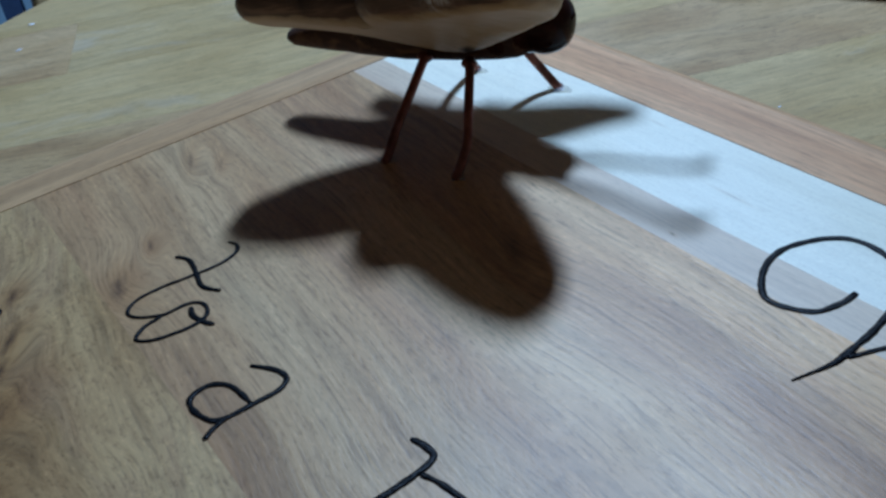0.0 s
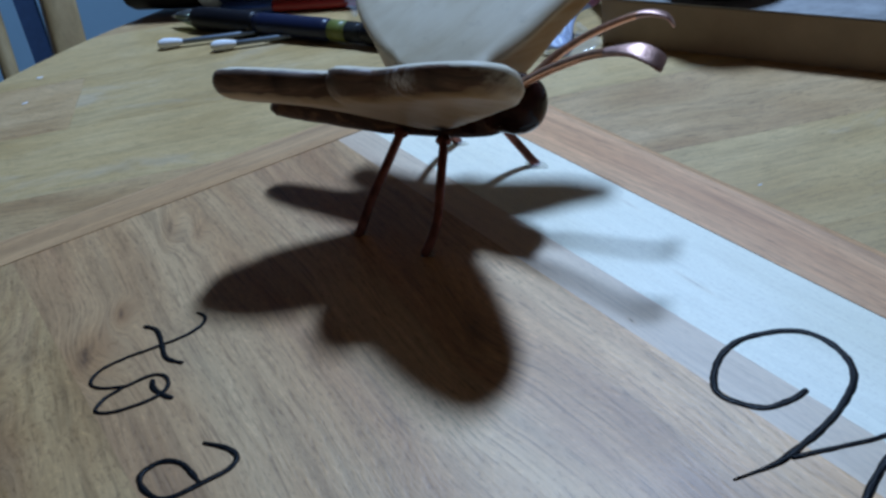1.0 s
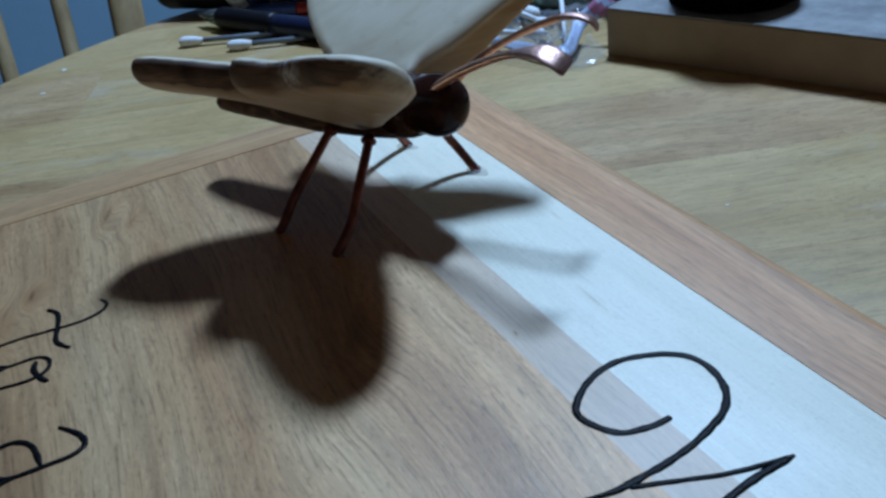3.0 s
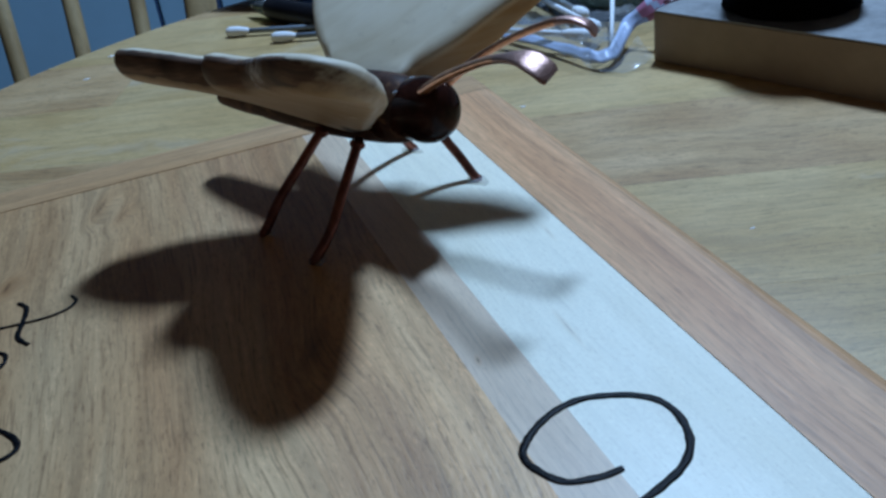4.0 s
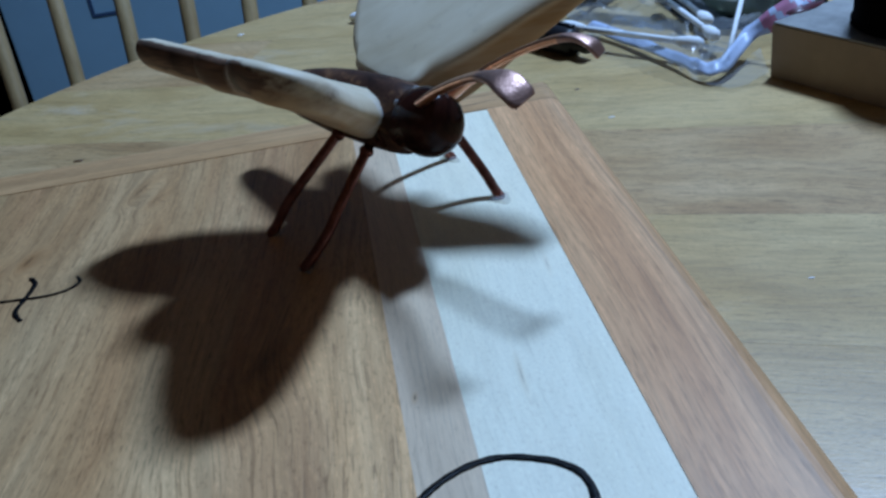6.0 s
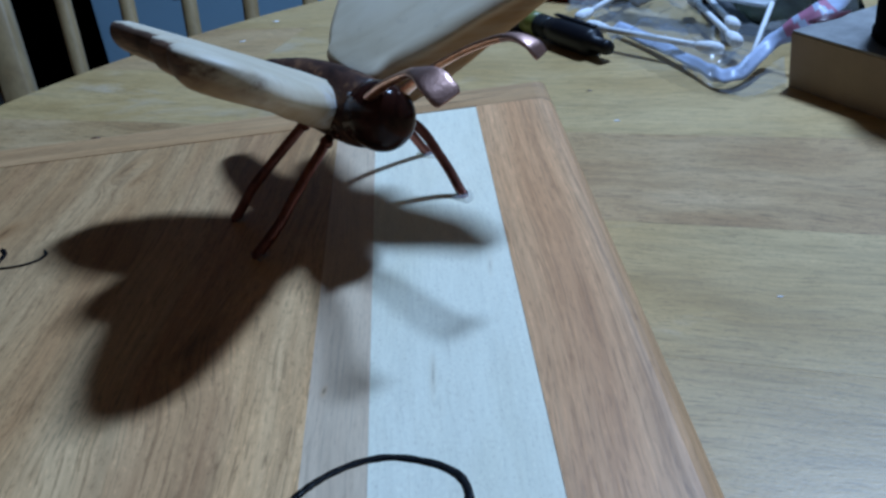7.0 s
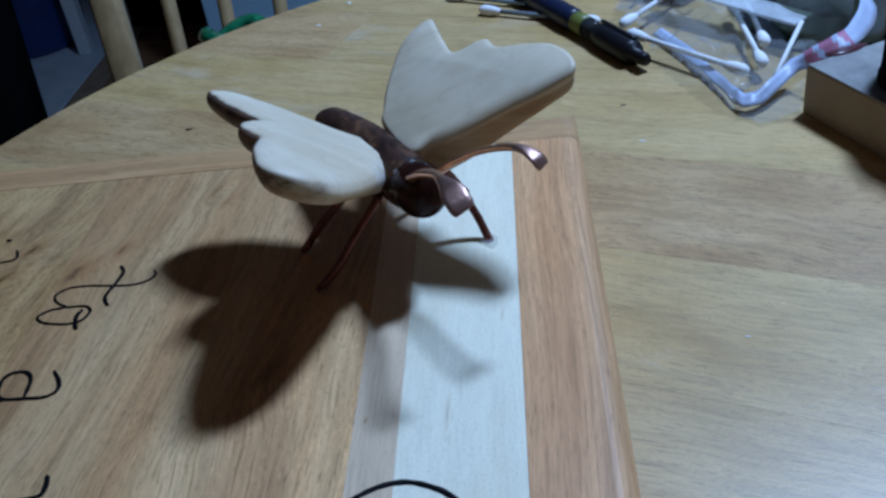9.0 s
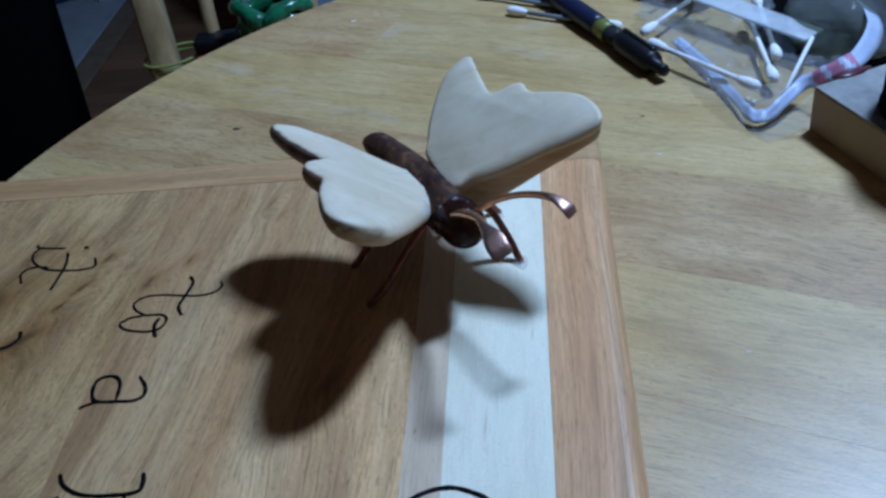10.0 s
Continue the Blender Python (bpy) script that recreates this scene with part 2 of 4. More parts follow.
singe = plain("singe", (0.20, 0.105, 0.05), 0.6, vary=0.4, scale=600)
copper = plain("copper", (0.78, 0.40, 0.25), 0.30, 1.0, vary=0.25, scale=350, bump=0.25)
copper_dark = plain("copper_dark", (0.27, 0.105, 0.080), 0.42, 1.0, vary=0.35, scale=300, bump=0.25)
copper_pale = plain("copper_pale", (0.50, 0.30, 0.245), 0.44, 1.0, vary=0.2, scale=300, bump=0.6)
black_plastic = plain("black_plastic", (0.008, 0.008, 0.011), 0.42, vary=0.2, spec=0.25)
black_matte = plain("black_matte", (0.0022, 0.0020, 0.0022), 0.9, vary=0.3, spec=0.03)
navy_plastic = plain("navy_plastic", (0.012, 0.017, 0.045), 0.36, vary=0.2, spec=0.35)
knot_mat = plain("knot_brown", (0.10, 0.045, 0.022), 0.45, vary=0.5, scale=250)
cotton = plain("cotton", (0.86, 0.87, 0.88), 0.9, vary=0.05, scale=900, bump=0.6)
paper_stick = plain("paper_stick", (0.82, 0.83, 0.84), 0.6, vary=0.05)
red_plastic = plain("red_plastic", (0.36, 0.025, 0.022), 0.4)
lime_label = plain("lime_label", (0.15, 0.17, 0.035), 0.45)
white_tube = plain("white_tube", (0.74, 0.79, 0.86), 0.35, vary=0.06)
blue_print = plain("blue_print", (0.03, 0.07, 0.22), 0.35)
lilac = plain("lilac", (0.46, 0.53, 0.69), 0.4, vary=0.12)
pink_print = plain("pink_print", (0.50, 0.20, 0.30), 0.45)
maroon_print = plain("maroon_print", (0.10, 0.028, 0.035), 0.3)
steel = plain("steel", (0.6, 0.6, 0.62), 0.3, 1.0)
blue_paint = plain("blue_paint", (0.36, 0.60, 0.76), 0.5, vary=0.05, scale=6)
# Darkened blue paint: the shade in door gaps and along panel edges, as colour.
blue_shadow = plain("blue_shade", (0.05, 0.10, 0.20), 0.6)
wall_paint = plain("wall_paint", (0.68, 0.54, 0.44), 0.8, vary=0.05, scale=5)
bin_blue = plain("bin_blue", (0.012, 0.036, 0.15), 0.5, vary=0.3, scale=12)
mat_grey = plain("mat_grey", (0.42, 0.50, 0.56), 0.8, vary=0.12, scale=14)
tan_edge = plain("tan_edge", (0.26, 0.19, 0.13), 0.7, vary=0.2, scale=30)
white_paint = plain("white_paint", (0.5, 0.56, 0.6), 0.5)
green_cord = plain("green_cord", (0.012, 0.17, 0.075), 0.22, vary=0.5, scale=120, bump=0.8, coat=0.3)
lime_cord = plain("lime_cord", (0.36, 0.42, 0.12), 0.55)


def make_walnut():
    g = Graph("walnut")
    a = g.noise(g.coords((100, 170, 170)), 1.0, 5.0, 0.65, 0.8)
    b = g.noise(g.coords((45, 45, 45)), 1.0, 3.0, 0.5)
    col = g.ramp(a, [(0.3, (0.014, 0.007, 0.006)), (0.52, (0.055, 0.026, 0.019)), (0.72, (0.25, 0.125, 0.062))])
    col = g.mix(g.ramp(b, [(0.45, (0, 0, 0)), (0.7, (0.6, 0.6, 0.6))]), col, (0.11, 0.055, 0.036))
    g.bump(a, 0.25, 0.0004)
    return g.out(col, 0.55, 0.0, 0.12, 0.0)


def make_lacquer():
    g = Graph("lacquered_walnut")
    a = g.noise(g.coords((90, 90, 90)), 1.0, 4.0, 0.6, 0.6)
    col = g.ramp(a, [(0.35, (0.012, 0.005, 0.0045)), (0.7, (0.055, 0.018, 0.012))])
    g.bump(a, 0.12, 0.0004)
    return g.out(col, 0.15, 0.0, 0.10, 0.0)


def make_wing_wood():
    """Pale fine-grained wood whose rim is scorched where the mesh says so, with ragged limits."""
    g = Graph("wing_wood")
    vec = g.coords((9, 230, 230), (0, 0, radians(-60)))
    grain = g.noise(vec, 1.0, 4.0, 0.6, 0.8)
    broad = g.noise(g.coords((8, 60, 60), (0, 0, radians(-60))), 1.0, 3.0, 0.5, 1.0)
    pale = g.ramp(broad, [(0.3, (0.65, 0.54, 0.37)), (0.55, (0.77, 0.67, 0.50)), (0.75, (0.83, 0.74, 0.58))])
    pale = g.mix(0.2, pale, g.ramp(grain, [(0.35, (0.60, 0.45, 0.28)), (0.6, (0.80, 0.68, 0.50))]))
    streak = g.noise(g.coords((70, 70, 520)), 1.0, 4.0, 0.65, 0.6)
    burnt = g.ramp(streak, [(0.3, (0.05, 0.022, 0.015)), (0.5, (0.13, 0.062, 0.038)), (0.72, (0.30, 0.165, 0.10))])
    spots = g.noise(g.coords((160, 160, 160)), 1.0, 3.0, 0.6)
    burnt = g.mix(g.ramp(spots, [(0.68, (0, 0, 0)), (0.78, (0.5, 0.5, 0.5))]), burnt, (0.55, 0.46, 0.38))
    mark = g.node("ShaderNodeAttribute")
    mark.attribute_name = "scorch"
    rag = g.noise(g.coords((130, 130, 200)), 1.0, 4.0, 0.65)
    add = g.node("ShaderNodeMath")
    add.operation = "ADD"
    g.link(mark.outputs["Fac"], add.inputs[0])
    g.link(rag, add.inputs[1])
    fac = g.ramp(add.outputs[0], [(0.60, (0, 0, 0)), (0.85, (0.35, 0.35, 0.35)), (1.15, (0.94, 0.94, 0.94))])
    # Shade and warm bounce on the wings' lower faces, put into the colour as brown.
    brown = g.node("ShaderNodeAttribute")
    brown.attribute_name = "under_shade"
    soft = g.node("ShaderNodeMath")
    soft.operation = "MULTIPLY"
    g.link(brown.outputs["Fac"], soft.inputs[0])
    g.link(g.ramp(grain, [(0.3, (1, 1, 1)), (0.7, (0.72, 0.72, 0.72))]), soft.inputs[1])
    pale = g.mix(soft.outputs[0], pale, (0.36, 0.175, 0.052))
    col = g.mix(fac, pale, burnt)
    for name, tint, scale in (("crack", (0.022, 0.010, 0.008), (90, 90, 90)), ("frost", (0.86, 0.84, 0.84), (520, 520, 260))):
        spot = g.node("ShaderNodeAttribute")
        spot.attribute_name = name
        ragged = g.node("ShaderNodeMath")
        ragged.operation = "MULTIPLY"
        g.link(spot.outputs["Fac"], ragged.inputs[0])
        g.link(g.ramp(g.noise(g.coords(scale), 1.0, 4.0, 0.7), [(0.30, (0.6, 0.6, 0.6)), (0.5, (1, 1, 1))] if name == "crack" else [(0.44, (0.0, 0.0, 0.0)), (0.60, (1, 1, 1))]), ragged.inputs[1])
        col = g.mix(ragged.outputs[0], col, tint)
    g.bump(grain, 0.1, 0.0003)
    return g.out(col, 0.5, 0.0, 0.4)


def make_clear(name, tint, cover, rough=0.12):
    """Thin clear plastic film: mostly see-through, with gloss and a little milk."""
    g = Graph(name)
    out = g.tree.nodes["Material Output"]
    clear = g.node("ShaderNodeBsdfTransparent")
    clear.inputs["Color"].default_value = (*tint, 1)
    milk = g.noise(g.coords((70, 70, 70)), 1.0, 4.0, 0.6, 1.0)
    g.out((0.72, 0.75, 0.78), rough, 0.0, 0.6)
    g.bump(milk, 0.5, 0.002)
    lo = g.node("ShaderNodeMapRange")
    lo.inputs["To Min"].default_value, lo.inputs["To Max"].default_value = cover * 0.4, cover * 1.6
    g.link(milk, lo.inputs["Value"])
    m = g.node("ShaderNodeMixShader")
    g.link(lo.outputs[0], m.inputs[0])
    g.link(clear.outputs[0], m.inputs[1])
    g.link(g.bsdf.outputs[0], m.inputs[2])
    g.link(m.outputs[0], out.inputs["Surface"])
    return g.mat


walnut, lacquer, wing_wood = make_walnut(), make_lacquer(), make_wing_wood()
film_clear = make_clear("clear_film", (0.95, 0.96, 0.97), 0.075, 0.07)
film_milky = make_clear("frosted_plastic", (0.85, 0.9, 0.92), 0.55, 0.3)
film_grey = make_clear("smoky_plastic", (0.44, 0.48, 0.39), 0.11, 0.15)
film_ink = make_clear("tinted_plastic", (0.08, 0.09, 0.11), 0.05, 0.2)


# ---------------------------------------------------------------- builders
def thing(name, label, category, at=(0, 0, 0), turn=0.0, group="", kind=""):
    ob = new(name)
    ob.matrix_world = pose(*at, 0, 0, turn)
    ob.empty_display_size = 0.01
    return tagged(ob, label, category, group, kind)


def part(name, bm, material, parent=None, label="", smooth=True):
    bmesh.ops.recalc_face_normals(bm, faces=bm.faces)
    me = bpy.data.meshes.new(name)
    bm.to_mesh(me)
    bm.free()
    for m in material if isinstance(material, (list, tuple)) else [material]:
        me.materials.append(m)
    for p in me.polygons:
        p.use_smooth = smooth
    ob = new(name, me)
    ob.parent = parent
    if label:
        ob["label"] = label
    return ob


def box_bm(lo, hi, bevel=0.001, bm=None, m=None):
    bm = bm or bmesh.new()
    size = [b - a for a, b in zip(lo, hi)]
    mid = [(a + b) / 2 for a, b in zip(lo, hi)]
    made = bmesh.ops.create_cube(bm, size=1, matrix=(m or Matrix()) @ Matrix.Translation(mid) @ Matrix.Diagonal((*size, 1)))
    if bevel:
        edges = {e for v in made["verts"] for e in v.link_edges}
        bmesh.ops.bevel(bm, geom=list(edges), offset=bevel, segments=2, affect="EDGES", profile=0.5)
    return bm


def spline(points, steps=8, closed=False):
    """Catmull-Rom through the points."""
    pts = [Vector(p) for p in points]
    n = len(pts)
    res = []
    for i in range(n if closed else n - 1):
        p0, p1, p2, p3 = (pts[(i + k) % n] if closed else pts[min(max(i + k, 0), n - 1)] for k in (-1, 0, 1, 2))
        for s in range(steps):
            t = s / steps
            res.append(0.5 * ((2 * p1) + (p2 - p0) * t + (2 * p0 - 5 * p1 + 4 * p2 - p3) * t * t + (3 * p1 - p0 - 3 * p2 + p3) * t ** 3))
    if not closed:
        res.append(pts[-1])
    return res


def sweep(path, widths, heights, side=None, sides=10, bm=None, power=2.0):
    """A closed tube along path. widths and heights: half sizes at each point; side: the direction of width (None: free)."""
    bm = bm or bmesh.new()
    rings = []
    n = len(path)
    ref = Vector((0, 0, 1))
    for i, p in enumerate(path):
        d = (path[min(i + 1, n - 1)] - path[max(i - 1, 0)]).normalized()
        if side is None:
            a = d.cross(ref if abs(d.z) < 0.95 else Vector((1, 0, 0))).normalized()
        else:
            a = (Vector(side) - d * d.dot(Vector(side))).normalized()
        b = a.cross(d).normalized()
        ring = []
        for k in range(sides):
            t = 2 * math.pi * k / sides
            c, s = math.cos(t), math.sin(t)
            c, s = math.copysign(abs(c) ** (2 / power), c), math.copysign(abs(s) ** (2 / power), s)
            ring.append(bm.verts.new(p + a * c * widths[i] + b * s * heights[i]))
        rings.append(ring)
    for r, q in zip(rings, rings[1:]):
        for k in range(sides):
            bm.faces.new((r[k], r[(k + 1) % sides], q[(k + 1) % sides], q[k]))
    bm.faces.new(rings[0][::-1])
    bm.faces.new(rings[-1])
    return bm


def turned(profile, axis_from, axis_to, sides=24, bm=None):
    """A solid of revolution: profile rows of (share along the axis, radius)."""
    a, b = Vector(axis_from), Vector(axis_to)
    path = [a.lerp(b, s) for s, _ in profile]
    d = (b - a).normalized()
    u = d.orthogonal().normalized()
    v = d.cross(u)
    bm = bm or bmesh.new()
    rings = []
    for p, (_, r) in zip(path, profile):
        rings.append([bm.verts.new(p + (u * math.cos(2 * math.pi * k / sides) + v * math.sin(2 * math.pi * k / sides)) * max(r, 1e-5)) for k in range(sides)])
    for r, q in zip(rings, rings[1:]):
        for k in range(sides):
            bm.faces.new((r[k], r[(k + 1) % sides], q[(k + 1) % sides], q[k]))
    bm.faces.new(rings[0][::-1])
    bm.faces.new(rings[-1])
    return bm


def flat_prism(outline, z0, z1, bevel=0.0):
    """A flat solid over an outline of (x, y), with a small chamfer on its upper edge."""
    bm = bmesh.new()
    n = len(outline)
    pts = [Vector((x, y)) for x, y in outline]
    mid = sum(pts, Vector((0, 0))) / n

    def ring(z, inset):
        res = []
        for i, p in enumerate(pts):
            d0, d1 = (p - pts[i - 1]).normalized(), (pts[(i + 1) % n] - p).normalized()
            nrm = Vector((-(d0.y + d1.y), d0.x + d1.x))
            nrm = nrm.normalized() if nrm.length > 1e-6 else Vector((0, 0))
            if nrm.dot(mid - p) < 0:
                nrm = -nrm
            q = p + nrm * inset * 1.2
            res.append(bm.verts.new((q.x, q.y, z)))
        return res

    rings = [ring(z0, 0), ring(z1 - bevel, 0)] + ([ring(z1 - bevel * 0.3, bevel * 0.3), ring(z1, bevel)] if bevel else [])
    for r, q in zip(rings, rings[1:]):
        for k in range(n):
            bm.faces.new((r[k], r[(k + 1) % n], q[(k + 1) % n], q[k]))
    bm.faces.new(rings[0][::-1])
    bm.faces.new(rings[-1])
    return bm


# ---------------------------------------------------------------- the room
def structure(name, bm, material, label):
    return tagged(part(name, bm, material, None, smooth=False), label, name.split("_")[0], kind="structure")


X0, X1, Y0, Y1, CEIL = -2.3, 1.9, -1.9, 2.7, 1.62
structure("wall_north", box_bm((X0, Y1, FLOOR_Z), (X1, Y1 + 0.1, CEIL), 0), wall_paint, "plain pale grey painted wall of the room")
structure("wall_south", box_bm((X0, Y0 - 0.1, FLOOR_Z), (X1, Y0, CEIL), 0), wall_paint, "plain pale grey painted wall of the room")
structure("wall_west", box_bm((X0 - 0.1, Y0 - 0.1, FLOOR_Z), (X0, Y1 + 0.1, CEIL), 0), wall_paint, "plain pale grey painted wall of the room")
structure("wall_east", box_bm((X1, Y0 - 0.1, FLOOR_Z), (X1 + 0.1, Y1 + 0.1, CEIL), 0), wall_paint, "plain pale grey painted wall of the room")
structure("ceiling", box_bm((X0 - 0.1, Y0 - 0.1, CEIL), (X1 + 0.1, Y1 + 0.1, CEIL + 0.1), 0), wall_paint, "plain pale painted ceiling")
floor_ob = structure("floor", box_bm((X0 - 0.1, Y0 - 0.1, FLOOR_Z - 0.1), (X1 + 0.1, Y1 + 0.1, FLOOR_Z - 0.012), 0), floor_wood, "dark brown wooden plank floor")

# ---------------------------------------------------------------- the table
C0 = Vector((0.069, -0.086))
R_TABLE = 0.3885
GRAIN = Vector((math.cos(radians(-22)), math.sin(radians(-22))))
CROSS = Vector((-GRAIN.y, GRAIN.x))
LONG = 0.36


def inside_extent(v):
    """How far the rounded table top reaches along the grain at the offset v across it."""
    h = math.sqrt(max(R_TABLE ** 2 - v * v, 0))
    return -h, LONG + h


table = thing("dining_table", "round-ended table of honey-coloured glued wood strips with a satin finish", "table", (0, 0, TABLE_Z))
PLANK = 0.0669
first = 0.0241 - C0.dot(CROSS)
k0 = math.floor((-R_TABLE - first) / PLANK)
for k in range(k0, k0 + 14):
    v0, v1 = max(first + k * PLANK, -R_TABLE + 0.0005), min(first + (k + 1) * PLANK, R_TABLE - 0.0005)
    if v1 - v0 < 0.002:
        continue
    v0 += 0.00018 if k == 2 else 0
    vs = [v0 + 0.00002 + (v1 - v0 - 0.00004) * i / 14 for i in range(15)]
    for piece, (ua, ub) in enumerate(((-9, -0.2672), (-0.2671, 9)) if k == 1 else ((-9, 9),)):
        outline = [C0 + GRAIN * max(inside_extent(v)[0], ua) + CROSS * v for v in vs] + [C0 + GRAIN * min(inside_extent(v)[1], ub) + CROSS * v for v in reversed(vs)]
        brown = k in (-1, 3, -4) or (k == 1 and piece == 0)
        part("plank", flat_prism([tuple(p) for p in outline], -0.022, 0.0, 0.00005), table_wood_brown if brown else table_wood, table, smooth=False)
apron_outline = [C0 + GRAIN * ((R_TABLE - 0.06) * math.cos(a) + (LONG if math.cos(a) > 0 else 0)) + CROSS * (R_TABLE - 0.06) * math.sin(a) for a in [2 * math.pi * i / 48 for i in range(48)]]
part("apron", flat_prism([tuple(p) for p in apron_outline], -0.09, -0.0225), chair_wood, table, smooth=False)
for su, sv in ((-0.2, -0.2), (-0.2, 0.2), (LONG + 0.2, -0.2), (LONG + 0.2, 0.2)):
    p = C0 + GRAIN * su + CROSS * sv
    part("leg", turned([(0, 0.02), (0.15, 0.026), (0.8, 0.022), (1, 0.03)], (p.x, p.y, FLOOR_Z - TABLE_Z), (p.x, p.y, -0.0905), 16), chair_wood, table)

# ---------------------------------------------------------------- the plaque
PX0, PY0, PX1, PY1 = -0.300, -0.262, 0.0050, 0.0008
IN_X, IN_Y = -0.0208, -0.0195
plaque = thing("wooden_plaque", "inlaid plaque of cherry, maple and oak strips with hand-burned black script", "plaque", (0, 0, 0))
part("core", box_bm((PX0 + 0.004, PY0 + 0.004, TABLE_Z), (PX1 - 0.003, PY1 - 0.003, -0.0125), 0.001), cherry, plaque, smooth=False)
strips = (
    ("maple_strip", maple, -0.0535, IN_X, "pale white maple inlay strip"),
    ("sapwood_strip", sapwood, -0.0655, -0.0535, "narrow grey-beige inlay strip"),
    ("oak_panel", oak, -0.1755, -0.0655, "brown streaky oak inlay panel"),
    ("knotty_panel", knotty, PX0 + 0.02, -0.1755, "yellow-brown knotty inlay panel"),
)
for name, mat, xa, xb, label in strips:
    part(name, box_bm((xa, PY0 + 0.02, -0.0125), (xb, IN_Y, 0.0), 0.0), mat, plaque, label, smooth=False)


def border(lo, hi, mat):
    bm = box_bm(lo, hi, 0.0)
    outer = [e for e in bm.edges if all(v.co.z > -0.01 for v in e.verts) and any(all(abs(v.co[k] - w) < 1e-5 for v in e.verts) for k, w in ((0, PX0), (0, PX1), (1, PY0), (1, PY1)))]
    bmesh.ops.bevel(bm, geom=outer, offset=0.0058, segments=6, affect="EDGES", profile=0.5)
    part("border_strip", bm, mat, plaque, "reddish cherry border strip", smooth=False)


border((IN_X, PY0 + 0.02, TABLE_Z + 0.0005), (PX1, IN_Y, 0.0002), cherry)
border((PX0, IN_Y, TABLE_Z + 0.0005), (PX1, PY1, 0.0002), cherry_cross)
border((PX0, PY0 + 0.02, TABLE_Z + 0.0005), (PX0 + 0.02, IN_Y, 0.0002), cherry)
border((PX0, PY0, TABLE_Z + 0.0005), (PX1, PY0 + 0.02, 0.0002), cherry_cross)


bm = sweep([Vector((-0.046 + 0.0044 * i, -0.0125 - 0.0010 * math.sin(i * 0.5) + 0.0002 * math.sin(i * 2.3), 0.0002)) for i in range(9)], [0.00005 + 0.00018 * math.sin(math.pi * i / 8) for i in range(9)], [0.00003] * 9, None, 6)
part("crack", bm, knot_mat, plaque, "thin dark crack in the border")


# burned script, strokes in millimetres on the plaque
def stroke(bm, points, width=0.8, ends=(0.6, 0.6), height=0.00022, spread=0.0):
    path = [Vector((p.x / 1000, p.y / 1000, 0.00015 if not spread else 0.00004)) for p in spline([(x, y, 0) for x, y in points], 9)]
    n = len(path)
    w = []
    for i in range(n):
        s = i / (n - 1)
        q = path[i] * 420
        taper = min(1, ends[0] + s * 8, ends[1] + (1 - s) * 8)
        w.append(0.92 * width / 1000 * taper * (1 + 0.24 * noise.noise(q) + 0.14 * noise.noise(q * 2.7)) + spread * (1 + 0.8 * noise.noise(q * 1.7 + Vector((5, 2, 9)))))
    wander = [p + Vector((noise.noise(p * 300), noise.noise(p * 300 + Vector((7, 3, 1))), 0)) * 0.00012 for p in path]
    sweep(wander, w, [height * (1 + 0.35 * noise.noise(p * 700)) if not spread else 0.00006 for p in path], None, 8, bm)


def letter(strokes, label):
    bm, singed = bmesh.new(), bmesh.new()
    for row in strokes:
        stroke(bm, *row)
        stroke(singed, *row, spread=0.00006)
    ob = part("lettering", bm, ink, plaque, label)
    part("singed_edge", singed, singe, ob, "brown singed edge of the stroke")


letter([([(-52.5, -202.5), (-57, -202.5), (-63, -200.5), (-66, -195.5), (-66.5, -191), (-63, -187), (-57, -183.5), (-50, -182.5), (-43, -185), (-38, -189), (-36.5, -194.5), (-38, -201), (-42, -206), (-49, -209.3), (-58, -211.5), (-69, -212.3), (-75, -212), (-82.5, -210)], 0.85, (0.8, 0.25)),
        ([(-70, -213), (-62, -216.5), (-52, -220.5), (-41, -223)], 0.6, (0.8, 0.3)),
        ([(-41, -223), (-49, -223.3), (-57, -224.5), (-68, -228), (-80, -235)], 0.9, (0.3, 0.8))], "large curling black burned script capital")
letter([([(-142, -84), (-141, -87), (-143, -90), (-148, -91.5), (-155, -91), (-163, -90), (-169.5, -90.5), (-173, -94), (-171, -98), (-166, -101)], 0.55),
        ([(-155, -80), (-153, -84), (-154, -91), (-155, -97), (-152.5, -102)], 0.75)], "black burned script letter")
letter([([(-167, -101), (-161, -101), (-158, -103), (-158, -107), (-161, -109.5), (-166, -109.5), (-172, -108), (-175, -105), (-172, -102), (-167, -101)], 0.6),
        ([(-160.5, -103), (-161.5, -106), (-160.5, -110), (-159, -113)], 0.8)], "black burned script letter")
letter([([(-164, -142.5), (-165, -135), (-168, -131.5), (-172, -131.5), (-174, -134), (-173.5, -139), (-171, -142.5), (-164, -143), (-158, -143), (-155, -141), (-155.5, -137), (-159, -132)], 0.75),
        ([(-170, -143), (-173, -143.8), (-176, -145.5)], 0.65, (0.9, 0.3))], "black burned script letter")
letter([([(-145, -173), (-144, -177), (-145, -180), (-152, -181), (-162, -180.5), (-169, -177), (-172, -172.5)], 0.8),
        ([(-148.5, -181.5), (-147, -186), (-146, -192)], 0.7), ([(-169, -181), (-175, -184), (-180, -189)], 0.6)], "black burned script letter")
